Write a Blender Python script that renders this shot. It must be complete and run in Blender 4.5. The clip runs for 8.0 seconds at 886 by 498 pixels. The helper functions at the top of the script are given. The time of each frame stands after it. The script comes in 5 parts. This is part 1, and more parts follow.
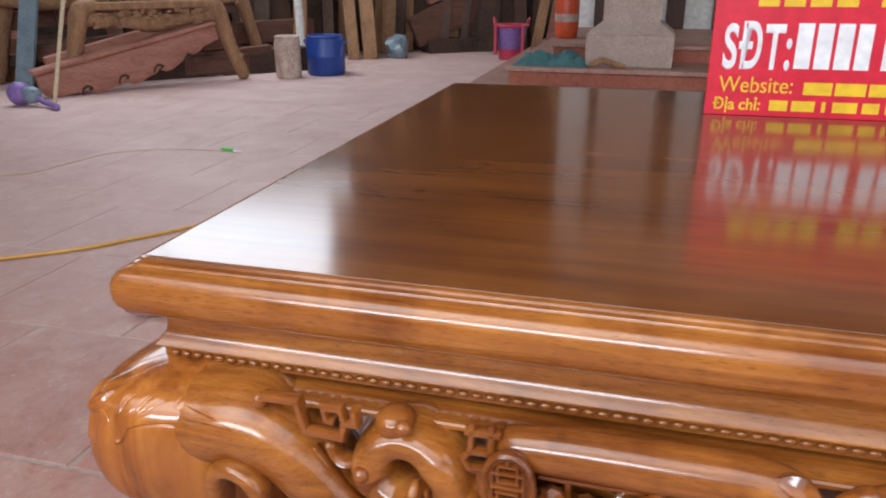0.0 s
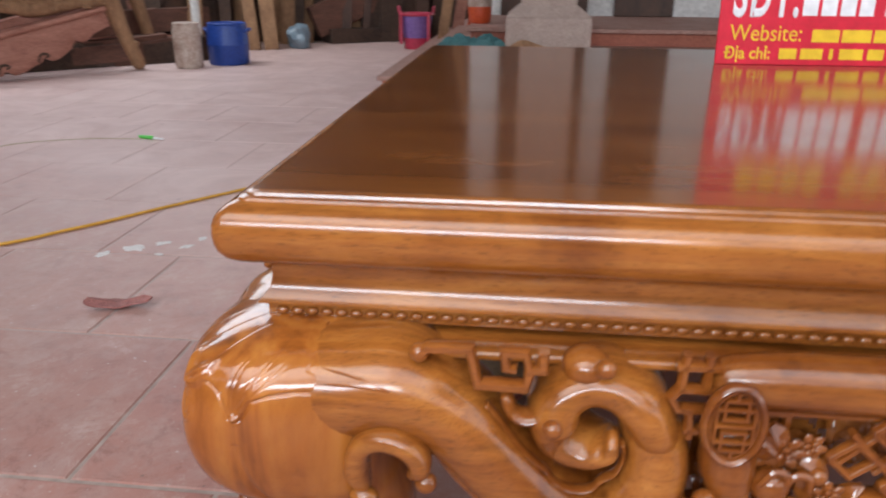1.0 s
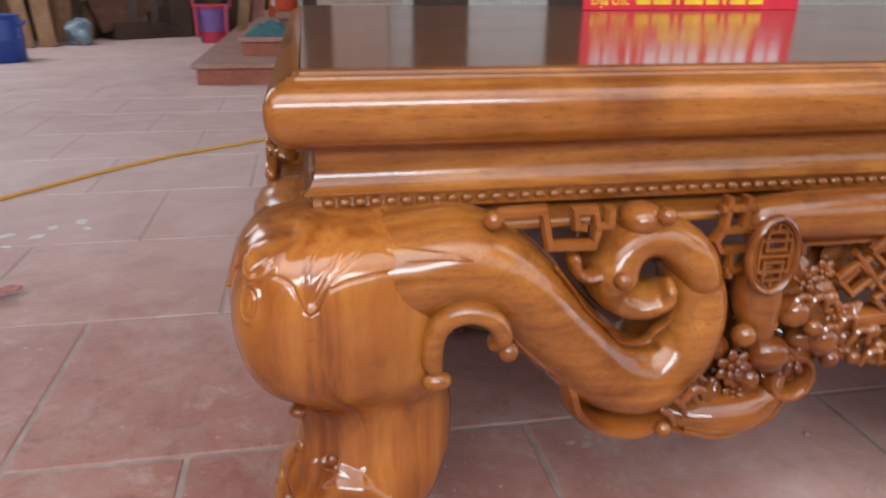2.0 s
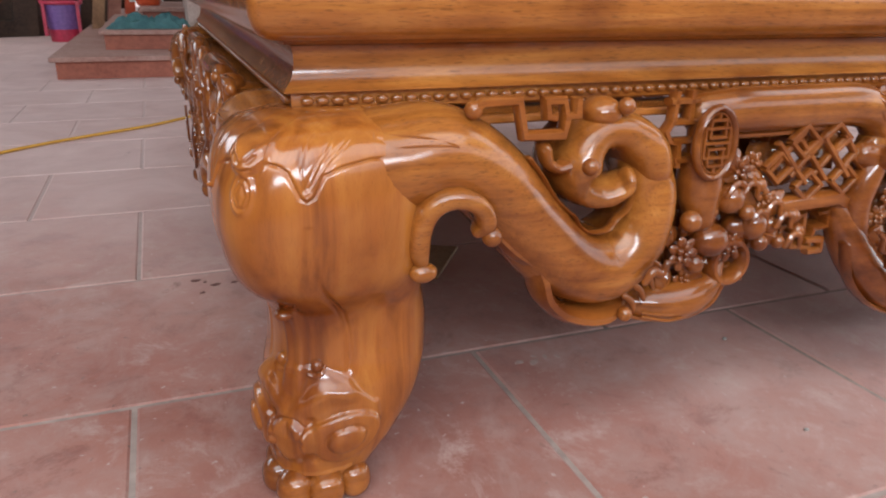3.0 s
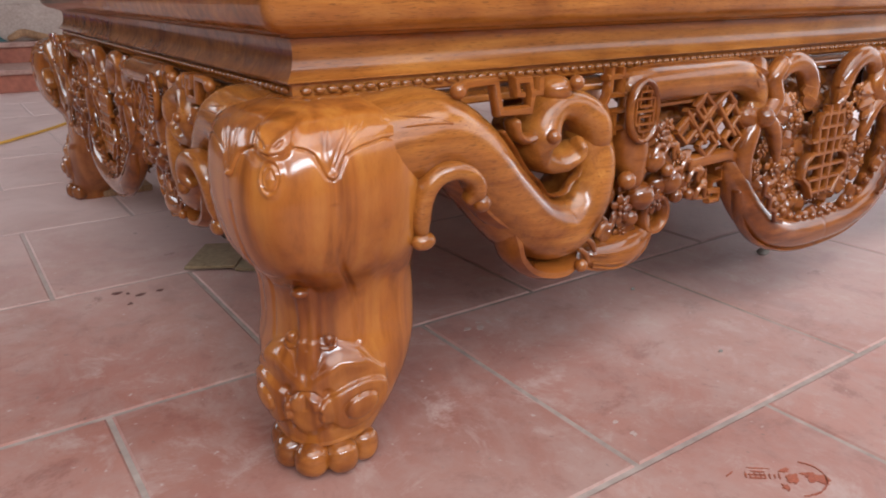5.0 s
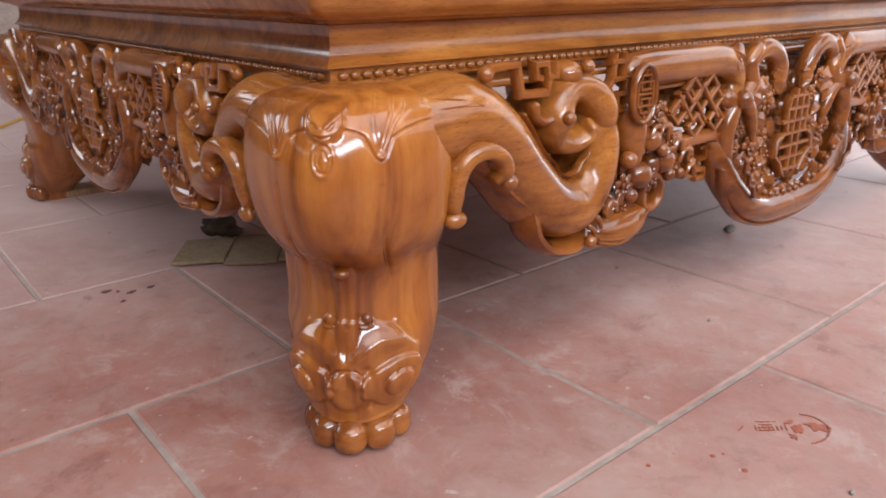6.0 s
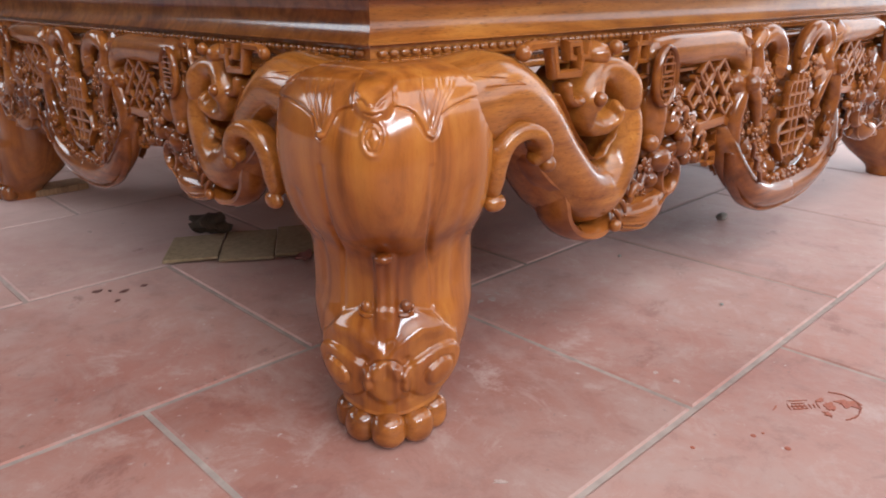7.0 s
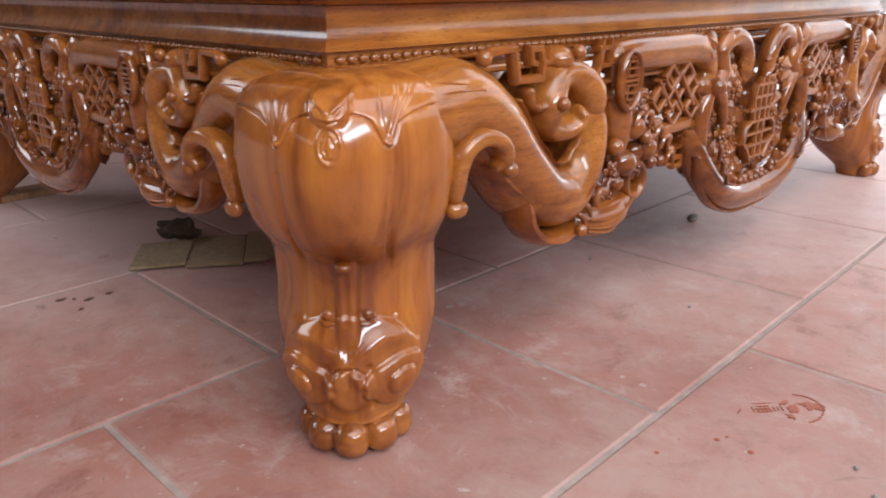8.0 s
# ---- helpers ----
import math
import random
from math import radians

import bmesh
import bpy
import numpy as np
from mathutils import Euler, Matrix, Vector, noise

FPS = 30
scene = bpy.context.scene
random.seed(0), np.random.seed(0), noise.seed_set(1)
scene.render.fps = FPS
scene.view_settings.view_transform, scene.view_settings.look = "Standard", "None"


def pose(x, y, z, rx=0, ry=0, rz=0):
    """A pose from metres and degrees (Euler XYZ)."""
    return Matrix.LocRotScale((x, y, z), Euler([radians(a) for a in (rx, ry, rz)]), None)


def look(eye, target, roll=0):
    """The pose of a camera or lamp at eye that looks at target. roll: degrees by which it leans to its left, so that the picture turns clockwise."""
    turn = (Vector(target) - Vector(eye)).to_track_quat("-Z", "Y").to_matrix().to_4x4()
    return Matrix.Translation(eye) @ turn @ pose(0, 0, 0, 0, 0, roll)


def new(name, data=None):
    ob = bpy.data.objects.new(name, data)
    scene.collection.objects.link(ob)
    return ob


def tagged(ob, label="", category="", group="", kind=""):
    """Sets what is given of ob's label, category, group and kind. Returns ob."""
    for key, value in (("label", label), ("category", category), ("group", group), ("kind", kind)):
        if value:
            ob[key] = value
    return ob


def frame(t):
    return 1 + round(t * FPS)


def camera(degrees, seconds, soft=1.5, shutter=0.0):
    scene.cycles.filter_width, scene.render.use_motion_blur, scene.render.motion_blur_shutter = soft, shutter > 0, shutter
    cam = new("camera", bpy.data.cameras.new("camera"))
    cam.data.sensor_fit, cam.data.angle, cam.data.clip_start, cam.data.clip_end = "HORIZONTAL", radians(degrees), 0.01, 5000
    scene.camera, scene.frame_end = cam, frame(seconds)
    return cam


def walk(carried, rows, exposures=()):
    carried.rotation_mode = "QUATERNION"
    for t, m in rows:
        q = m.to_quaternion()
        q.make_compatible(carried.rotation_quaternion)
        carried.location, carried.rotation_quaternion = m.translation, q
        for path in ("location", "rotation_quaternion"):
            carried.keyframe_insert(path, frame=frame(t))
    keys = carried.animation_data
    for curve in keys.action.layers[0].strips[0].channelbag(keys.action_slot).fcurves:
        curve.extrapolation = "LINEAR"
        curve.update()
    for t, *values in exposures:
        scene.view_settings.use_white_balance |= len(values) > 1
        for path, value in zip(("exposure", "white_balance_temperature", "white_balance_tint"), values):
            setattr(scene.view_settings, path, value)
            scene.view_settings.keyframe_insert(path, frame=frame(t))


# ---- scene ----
cam = camera(62.1, 8.0, 1.9, 0.5)
PATH = [
    (0, (0.545, -0.698, 0.877), (0.042, 1.103, 0.167), -0.2),
    (0.5, (0.407, -0.684, 0.835), (0.009, 1.144, 0.128), 0.5),
    (1, (0.245, -0.669, 0.761), (0.041, 1.190, 0.051), 0.3),
    (1.5, (0.094, -0.686, 0.704), (0.165, 1.184, -0.003), 0.4),
    (2, (-0.005, -0.705, 0.645), (0.330, 1.138, -0.055), 0.4),
    (2.2, (-0.039, -0.707, 0.617), (0.398, 1.117, -0.077), 0.7),
    (3.3, (-0.149, -0.747, 0.531), (0.577, 0.987, -0.15), 0.5),
    (3.5, (-0.168, -0.752, 0.526), (0.599, 0.962, -0.162), 0.3),
    (4, (-0.22, -0.75, 0.528), (0.673, 0.899, -0.167), 0.7),
    (4.2, (-0.227, -0.765, 0.525), (0.699, 0.877, -0.144), 0.0),
    (5.3, (-0.358, -0.718, 0.537), (0.76, 0.799, -0.134), -0.0),
    (5.5, (-0.382, -0.711, 0.531), (0.768, 0.781, -0.141), 0.0),
    (6, (-0.429, -0.695, 0.525), (0.781, 0.749, -0.147), -0.4),
    (6.5, (-0.468, -0.662, 0.509), (0.803, 0.729, -0.162), -0.3),
    (7, (-0.492, -0.616, 0.498), (0.817, 0.741, -0.169), -0.2),
    (7.5, (-0.485, -0.593, 0.497), (0.855, 0.732, -0.172), -0.2),
    (8, (-0.47, -0.626, 0.504), (0.873, 0.697, -0.164), -0.2),
]

# the picture brightens a little as the view sinks to the darker side under the table
walk(cam, [(t, look(eye, target, roll)) for t, eye, target, roll in PATH], [(0, -0.12), (4, -0.10), (5.5, -0.02), (7, 0.04), (8, 0.02)])

# ---------------------------------------------------------------- sky and sun
world = bpy.data.worlds.new("overcast_sky")
scene.world = world
world.use_nodes = True
wn = world.node_tree.nodes
sky = wn.new("ShaderNodeTexSky")
sky.sky_type, sky.sun_disc = "NISHITA", False
sky.sun_elevation, sky.sun_rotation = radians(55), radians(215)
sky.air_density, sky.dust_density, sky.ozone_density = 1.0, 4.0, 1.0
wn["Background"].inputs["Strength"].default_value = 0.15
veil = wn.new("ShaderNodeMix")  # a white overcast over the blue
veil.data_type = "RGBA"
veil.inputs[0].default_value = 0.8
veil.inputs[7].default_value = (14.0, 14.4, 15.5, 1)
world.node_tree.links.new(sky.outputs[0], veil.inputs[6])
world.node_tree.links.new(veil.outputs[2], wn["Background"].inputs["Color"])

sun_data = bpy.data.lights.new("sun", "SUN")
sun_data.energy, sun_data.angle, sun_data.color = 0.6, radians(40), (1.0, 0.96, 0.9)
sun = new("sun", sun_data)
SUN_FROM = Vector((-0.45, -0.75, 1.25))
sun.matrix_world = look(SUN_FROM * 8, (0, 0, 0))


# lamps for overcast sky in unseen gaps between roofs and open yard sides
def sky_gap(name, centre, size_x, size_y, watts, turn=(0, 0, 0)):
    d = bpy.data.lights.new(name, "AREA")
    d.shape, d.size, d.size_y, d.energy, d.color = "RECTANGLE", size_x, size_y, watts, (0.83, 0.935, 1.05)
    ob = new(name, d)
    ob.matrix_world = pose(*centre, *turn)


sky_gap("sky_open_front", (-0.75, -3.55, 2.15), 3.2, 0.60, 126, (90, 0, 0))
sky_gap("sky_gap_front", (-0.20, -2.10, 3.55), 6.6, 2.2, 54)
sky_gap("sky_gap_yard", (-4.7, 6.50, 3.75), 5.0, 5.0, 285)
# low lamp without a source, added to lift the floor under the table
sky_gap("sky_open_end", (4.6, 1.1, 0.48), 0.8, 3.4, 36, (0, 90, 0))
# overhead lamp added to brighten the right-hand side
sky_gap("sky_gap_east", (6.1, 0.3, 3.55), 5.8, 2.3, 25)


# ---------------------------------------------------------------- materials
def mat(name, rough=0.5, metal=0.0, coat=0.0, coat_rough=0.05, spec=0.5):
    m = bpy.data.materials.new(name)
    m.use_nodes = True
    b = m.node_tree.nodes["Principled BSDF"]
    b.inputs["Roughness"].default_value = rough
    b.inputs["Metallic"].default_value = metal
    b.inputs["Coat Weight"].default_value = coat
    b.inputs["Coat Roughness"].default_value = coat_rough
    b.inputs["Coat IOR"].default_value = 1.6
    b.inputs["Specular IOR Level"].default_value = spec
    return m, m.node_tree.nodes, m.node_tree.links, b


def coords(nt, lk, scale, kind="Object", rot=(0, 0, 0)):
    tc = nt.new("ShaderNodeTexCoord")
    mp = nt.new("ShaderNodeMapping")
    mp.inputs["Scale"].default_value = scale
    mp.inputs["Rotation"].default_value = rot
    lk.new(tc.outputs[kind], mp.inputs["Vector"])
    return mp.outputs["Vector"]


def noise_tex(nt, lk, vec, scale, detail=4.0, rough=0.6, distort=0.0):
    n = nt.new("ShaderNodeTexNoise")
    n.inputs["Scale"].default_value = scale
    n.inputs["Detail"].default_value = detail
    n.inputs["Roughness"].default_value = rough
    n.inputs["Distortion"].default_value = distort
    lk.new(vec, n.inputs["Vector"])
    return n.outputs["Fac"]


def ramp(nt, lk, fac, stops):
    r = nt.new("ShaderNodeValToRGB")
    e = r.color_ramp.elements
    e[0].position, e[0].color = stops[0][0], (*stops[0][1], 1)
    e[1].position, e[1].color = stops[-1][0], (*stops[-1][1], 1)
    for p, c in stops[1:-1]:
        x = e.new(p)
        x.color = (*c, 1)
    lk.new(fac, r.inputs["Fac"])
    return r.outputs["Color"]


def mix(nt, lk, fac, a, b, blend="MIX"):
    m = nt.new("ShaderNodeMix")
    m.data_type, m.blend_type = "RGBA", blend
    for sock, val in ((m.inputs[0], fac), (m.inputs[6], a), (m.inputs[7], b)):
        if isinstance(val, (int, float)):
            sock.default_value = val
        elif isinstance(val, tuple):
            sock.default_value = (*val, 1)
        else:
            lk.new(val, sock)
    return m.outputs[2]


def bump(nt, lk, b, height, strength, dist=0.002):
    n = nt.new("ShaderNodeBump")
    n.inputs["Strength"].default_value = strength
    n.inputs["Distance"].default_value = dist
    lk.new(height, n.inputs["Height"])
    lk.new(n.outputs["Normal"], b.inputs["Normal"])


def varnished(name, dark, mid, light, axis, coat=1.0, grain=1.0, coat_rough=0.085, knot=0.6, ripples=1.0, wild=1.0, blotch=1.0):
    """Varnished tropical wood: growth bands and streaks along one axis, short dark pores, slow colour drift and a clear coat."""
    m, nt, lk, b = mat(name, 0.45, 0, coat, coat_rough, 0.06)
    band = [(0.7, 9, 9), (9, 0.7, 9), (9, 9, 0.7)][axis]
    stretch = [(2.2, 34, 34), (34, 2.2, 34), (34, 34, 2.2)][axis]
    dash = [(60, 760, 760), (760, 60, 760), (760, 760, 60)][axis]
    bands = noise_tex(nt, lk, coords(nt, lk, band), 1.7, 4, 0.55, 1.6 * wild)
    streak = noise_tex(nt, lk, coords(nt, lk, stretch), 1.6, 5 if wild else 2, 0.65, 0.8 * wild)
    pores = noise_tex(nt, lk, coords(nt, lk, dash), 1.2, 2, 0.5)
    drift = noise_tex(nt, lk, coords(nt, lk, (1, 1, 1)), 5.5, 4, 0.55, 0.5)
    col = ramp(nt, lk, bands, [(0.28, dark), (0.47, mid), (0.75, light)])
    col = mix(nt, lk, 0.55 * grain, col, ramp(nt, lk, streak, [(0.3, dark), (0.50, mid), (0.68, light)]))
    shade = ramp(nt, lk, drift, [(0.33, (0.55, 0.42, 0.36)), (0.48, (0.95, 0.92, 0.90)), (0.66, (1.22, 1.26, 1.25))])
    col = mix(nt, lk, blotch, col, shade, "MULTIPLY")
    holes = ramp(nt, lk, pores, [(0.32, (1, 1, 1)), (0.43, (0, 0, 0))])
    col = mix(nt, lk, mix(nt, lk, 1.0, holes, (0.5 * grain * wild, 0.5 * grain * wild, 0.5 * grain * wild), "MULTIPLY"), col, tuple(0.5 * c for c in dark))
    knots = noise_tex(nt, lk, coords(nt, lk, (16, 16, 16)), 1.4, 2, 0.5)
    col = mix(nt, lk, ramp(nt, lk, knots, [(0.69, (0, 0, 0)), (0.80, (knot, knot, knot))]), col, tuple(0.5 * c for c in dark))
    lk.new(col, b.inputs["Base Color"])
    # brushed varnish: pores telegraph through, slight ripple, uneven gloss
    ripple = noise_tex(nt, lk, coords(nt, lk, (1, 1, 1)), 60, 3, 0.5)
    add = nt.new("ShaderNodeMath")
    add.operation = "MULTIPLY_ADD"
    add.inputs[1].default_value = 0.35
    lk.new(ripple, add.inputs[0])
    lk.new(streak, add.inputs[2])
    bump(nt, lk, b, add.outputs[0], 0.10 * ripples, 0.0012)
    n = nt.new("ShaderNodeBump")
    n.inputs["Strength"].default_value, n.inputs["Distance"].default_value = 0.06 * ripples, 0.0012
    lk.new(add.outputs[0], n.inputs["Height"])
    lk.new(n.outputs["Normal"], b.inputs["Coat Normal"])
    gloss = nt.new("ShaderNodeMapRange")
    gloss.inputs["To Min"].default_value, gloss.inputs["To Max"].default_value = coat_rough * 0.6, coat_rough * 1.5
    lk.new(drift, gloss.inputs["Value"])
    lk.new(gloss.outputs[0], b.inputs["Coat Roughness"])
    return m


WOOD_X = varnished("wood_grain_along", (0.105, 0.027, 0.004), (0.295, 0.094, 0.016), (0.43, 0.172, 0.036), 0, coat_rough=0.15)
WOOD_Z = varnished("wood_grain_upright", (0.115, 0.025, 0.004), (0.305, 0.091, 0.015), (0.43, 0.163, 0.031), 2, grain=0.30, coat_rough=0.11)
WOOD_TOP = varnished("wood_table_top", (0.086, 0.023, 0.004), (0.142, 0.042, 0.007), (0.215, 0.071, 0.013), 0, 1.0, 0.6, 0.12, 0.0, 0.0, 0.2, 0.4)
CARVED = varnished("wood_carving", (0.060, 0.013, 0.0025), (0.225, 0.064, 0.011), (0.37, 0.130, 0.026), 0, 1.0, 0.6, 0.05)


def simple(name, c1, c2, scale=8.0, rough=0.6, metal=0.0, coat=0.0, bumpy=0.15, stretch=(1, 1, 1), bd=0.004):
    """A plain surface with stains at two scales and a fine relief."""
    m, nt, lk, b = mat(name, rough, metal, coat)
    v = coords(nt, lk, stretch)
    big = noise_tex(nt, lk, v, scale, 5, 0.6, 0.6)
    small = noise_tex(nt, lk, v, scale * 9, 3, 0.6)
    col = ramp(nt, lk, big, [(0.3, c1), (0.7, c2)])
    col = mix(nt, lk, 0.3, col, ramp(nt, lk, small, [(0.35, tuple(0.6 * c for c in c1)), (0.65, tuple(min(1, 1.25 * c) for c in c2))]))
    lk.new(col, b.inputs["Base Color"])
    bump(nt, lk, b, small, bumpy, bd)
    return m


def terracotta(name):
    m, nt, lk, b = mat(name, 0.55, 0, 0, 0.2, 0.4)
    tc = nt.new("ShaderNodeTexCoord")
    oi = nt.new("ShaderNodeObjectInfo")
    geo = nt.new("ShaderNodeNewGeometry")
    pos = geo.outputs["Position"]
    n1 = noise_tex(nt, lk, pos, 2.6, 6, 0.62, 0.8)
    n2 = noise_tex(nt, lk, pos, 22.0, 4, 0.65, 0.3)
    n3 = noise_tex(nt, lk, pos, 110.0, 2, 0.6)
    n4 = noise_tex(nt, lk, pos, 0.55, 3, 0.5)
    base = ramp(nt, lk, n1, [(0.22, (0.20, 0.060, 0.044)), (0.40, (0.295, 0.098, 0.069)), (0.56, (0.345, 0.138, 0.103)), (0.76, (0.41, 0.235, 0.198))])
    per = ramp(nt, lk, oi.outputs["Random"], [(0.0, (0.86, 0.82, 0.8)), (1.0, (1.1, 1.12, 1.12))])
    base = mix(nt, lk, 1.0, base, per, "MULTIPLY")
    film = noise_tex(nt, lk, coords(nt, lk, (5, 2.2, 1), "Object", (0, 0, 0.5)), 1.5, 7, 0.72, 1.2)
    base = mix(nt, lk, ramp(nt, lk, film, [(0.47, (0, 0, 0)), (0.62, (0.42, 0.42, 0.42))]), base, (0.38, 0.26, 0.225))
    patch = noise_tex(nt, lk, pos, 9.0, 9, 0.78, 0.4)
    base = mix(nt, lk, ramp(nt, lk, patch, [(0.38, (0.85, 0.85, 0.85)), (0.48, (0, 0, 0))]), base, (0.21, 0.060, 0.042))
    base = mix(nt, lk, ramp(nt, lk, patch, [(0.54, (0, 0, 0)), (0.66, (0.75, 0.75, 0.75))]), base, (0.45, 0.31, 0.27))
    specks = noise_tex(nt, lk, pos, 75.0, 2, 0.5)
    base = mix(nt, lk, ramp(nt, lk, specks, [(0.70, (0, 0, 0)), (0.76, (0.7, 0.7, 0.7))]), base, (0.50, 0.44, 0.41))
    base = mix(nt, lk, ramp(nt, lk, specks, [(0.24, (0.7, 0.7, 0.7)), (0.30, (0, 0, 0))]), base, (0.10, 0.055, 0.045))
    dust = ramp(nt, lk, n2, [(0.45, (0, 0, 0)), (0.72, (0.34, 0.34, 0.34))])
    base = mix(nt, lk, dust, base, (0.36, 0.26, 0.23))
    wide = ramp(nt, lk, n4, [(0.40, (0, 0, 0)), (0.62, (0.45, 0.45, 0.45))])
    base = mix(nt, lk, wide, base, (0.36, 0.25, 0.215))
    # trodden sawdust thinning towards the table, paled further for light the floor lacks
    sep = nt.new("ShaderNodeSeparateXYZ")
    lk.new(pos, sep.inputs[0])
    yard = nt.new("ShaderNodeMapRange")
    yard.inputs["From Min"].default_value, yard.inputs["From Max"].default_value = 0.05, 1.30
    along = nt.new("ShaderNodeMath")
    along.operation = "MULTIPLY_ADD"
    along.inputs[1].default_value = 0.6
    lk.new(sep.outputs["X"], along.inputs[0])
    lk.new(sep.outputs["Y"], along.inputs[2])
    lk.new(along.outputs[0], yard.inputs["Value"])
    dust_and_light = nt.new("ShaderNodeMath")
    dust_and_light.operation = "MULTIPLY"
    lk.new(yard.outputs[0], dust_and_light.inputs[0])
    lk.new(ramp(nt, lk, noise_tex(nt, lk, pos, 3.0, 5, 0.65, 1.0), [(0.2, (0.5, 0.5, 0.5)), (0.7, (0.95, 0.95, 0.95))]), dust_and_light.inputs[1])
    base = mix(nt, lk, dust_and_light.outputs[0], base, (0.70, 0.525, 0.485))
    stain = ramp(nt, lk, noise_tex(nt, lk, pos, 5.0, 5, 0.7, 1.5), [(0.66, (0, 0, 0)), (0.74, (0.6, 0.6, 0.6))])
    base = mix(nt, lk, stain, base, (0.17, 0.085, 0.07))
    lk.new(base, b.inputs["Base Color"])
    rr = nt.new("ShaderNodeMapRange")
    rr.inputs["To Min"].default_value, rr.inputs["To Max"].default_value = 0.38, 0.72
    lk.new(n1, rr.inputs["Value"])
    lk.new(rr.outputs[0], b.inputs["Roughness"])
    bump(nt, lk, b, mix(nt, lk, 0.5, n3, film), 0.22, 0.003)
    return m


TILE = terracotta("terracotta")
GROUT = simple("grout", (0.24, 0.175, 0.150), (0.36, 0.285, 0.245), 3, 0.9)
# grout pales in step with the tiles: dust, plus light missing there
gn, gl = GROUT.node_tree.nodes, GROUT.node_tree.links
gb = gn["Principled BSDF"]
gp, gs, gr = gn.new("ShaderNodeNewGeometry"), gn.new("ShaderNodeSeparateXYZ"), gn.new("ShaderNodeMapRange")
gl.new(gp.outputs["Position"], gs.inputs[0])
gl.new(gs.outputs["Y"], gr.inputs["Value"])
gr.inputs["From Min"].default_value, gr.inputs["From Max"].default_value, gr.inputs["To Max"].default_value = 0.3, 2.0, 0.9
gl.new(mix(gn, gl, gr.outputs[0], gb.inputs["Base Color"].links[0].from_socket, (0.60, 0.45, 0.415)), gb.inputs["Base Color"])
STEP = simple("terracotta_step", (0.24, 0.058, 0.030), (0.37, 0.112, 0.064), 5, 0.6)
TREAD = simple("dusty_tread", (0.30, 0.14, 0.105), (0.40, 0.25, 0.205), 5, 0.7)
PLASTER = simple("plaster", (0.62, 0.62, 0.60), (0.78, 0.78, 0.76), 3, 0.85)
STONE = simple("pink_stone", (0.34, 0.25, 0.21), (0.46, 0.36, 0.31), 12, 0.75)
DARKWOOD = simple("dark_door_wood", (0.035, 0.015, 0.009), (0.09, 0.04, 0.022), 4, 0.5, stretch=(3, 3, 0.5))
RAW = simple("raw_timber", (0.16, 0.078, 0.038), (0.37, 0.205, 0.105), 5, 0.8, stretch=(3, 3, 0.6))
# darker than weathered timber is, with the roofed store's shade in the colour
RAWDARK = simple("weathered_timber", (0.026, 0.015, 0.010), (0.085, 0.046, 0.030), 5, 0.85)
REDDARK = simple("old_red_timber", (0.060, 0.024, 0.015), (0.17, 0.072, 0.046), 6, 0.8, stretch=(1, 1, 3))
PINKWOOD = simple("fresh_red_timber", (0.24, 0.085, 0.055), (0.42, 0.19, 0.135), 4, 0.65, stretch=(1, 1, 4))
BLUE = simple("blue_plastic", (0.008, 0.035, 0.20), (0.015, 0.06, 0.30), 5, 0.4)
JUG = simple("dirty_white_plastic", (0.24, 0.12, 0.08), (0.58, 0.50, 0.43), 7, 0.6)
PINK = simple("pink_plastic", (0.45, 0.03, 0.07), (0.55, 0.05, 0.10), 5, 0.4)
PURPLE = simple("purple_plastic", (0.16, 0.09, 0.30), (0.26, 0.16, 0.42), 5, 0.45)
ORANGE = simple("orange_paint", (0.50, 0.06, 0.02), (0.62, 0.10, 0.03), 5, 0.4)
YELLOW = simple("yellow_rubber", (0.50, 0.24, 0.02), (0.62, 0.33, 0.04), 30, 0.5)
TEAL = simple("teal_cloth", (0.025, 0.085, 0.095), (0.07, 0.18, 0.18), 14, 0.9)
GREEN = simple("green_plastic", (0.07, 0.48, 0.05), (0.12, 0.60, 0.10), 9, 0.4)
CARD = simple("cardboard", (0.26, 0.18, 0.10), (0.36, 0.26, 0.16), 10, 0.9)
METALROOF = simple("roof_sheet", (0.23, 0.19, 0.16), (0.32, 0.27, 0.23), 2, 0.7)
OCHRE = simple("ochre_render", (0.46, 0.34, 0.22), (0.58, 0.45, 0.31), 1.5, 0.9)
CONCRETE = simple("grey_render", (0.20, 0.18, 0.16), (0.32, 0.29, 0.26), 1.5, 0.9)
SIGNRED = simple("red_print", (0.62, 0.012, 0.035), (0.68, 0.018, 0.045), 3, 0.35, bumpy=0.0)
SIGNYELLOW = simple("yellow_print", (0.80, 0.48, 0.02), (0.85, 0.55, 0.03), 3, 0.4, bumpy=0.0)
SIGNWHITE = simple("white_print", (0.80, 0.78, 0.80), (0.85, 0.84, 0.86), 3, 0.4, bumpy=0.0)
BARK = simple("dark_rag_cloth", (0.05, 0.036, 0.026), (0.11, 0.080, 0.058), 30, 0.95)


# ---------------------------------------------------------------- mesh helpers
def link(name, bm, material, smooth=True):
    me = bpy.data.meshes.new(name)
    bm.normal_update()
    bm.to_mesh(me)
    bm.free()
    me.materials.append(material)
    if smooth:
        me.shade_smooth()
        me.set_sharp_from_angle(angle=radians(48))
    return me


def part(name, bm, material, parent, label="", smooth=True):
    """One bmesh as one mesh object under a thing or a part."""
    ob = new(name, bm if isinstance(bm, bpy.types.Mesh) else link(name, bm, material, smooth))
    ob.parent = parent
    if label:
        ob["label"] = label
    return ob


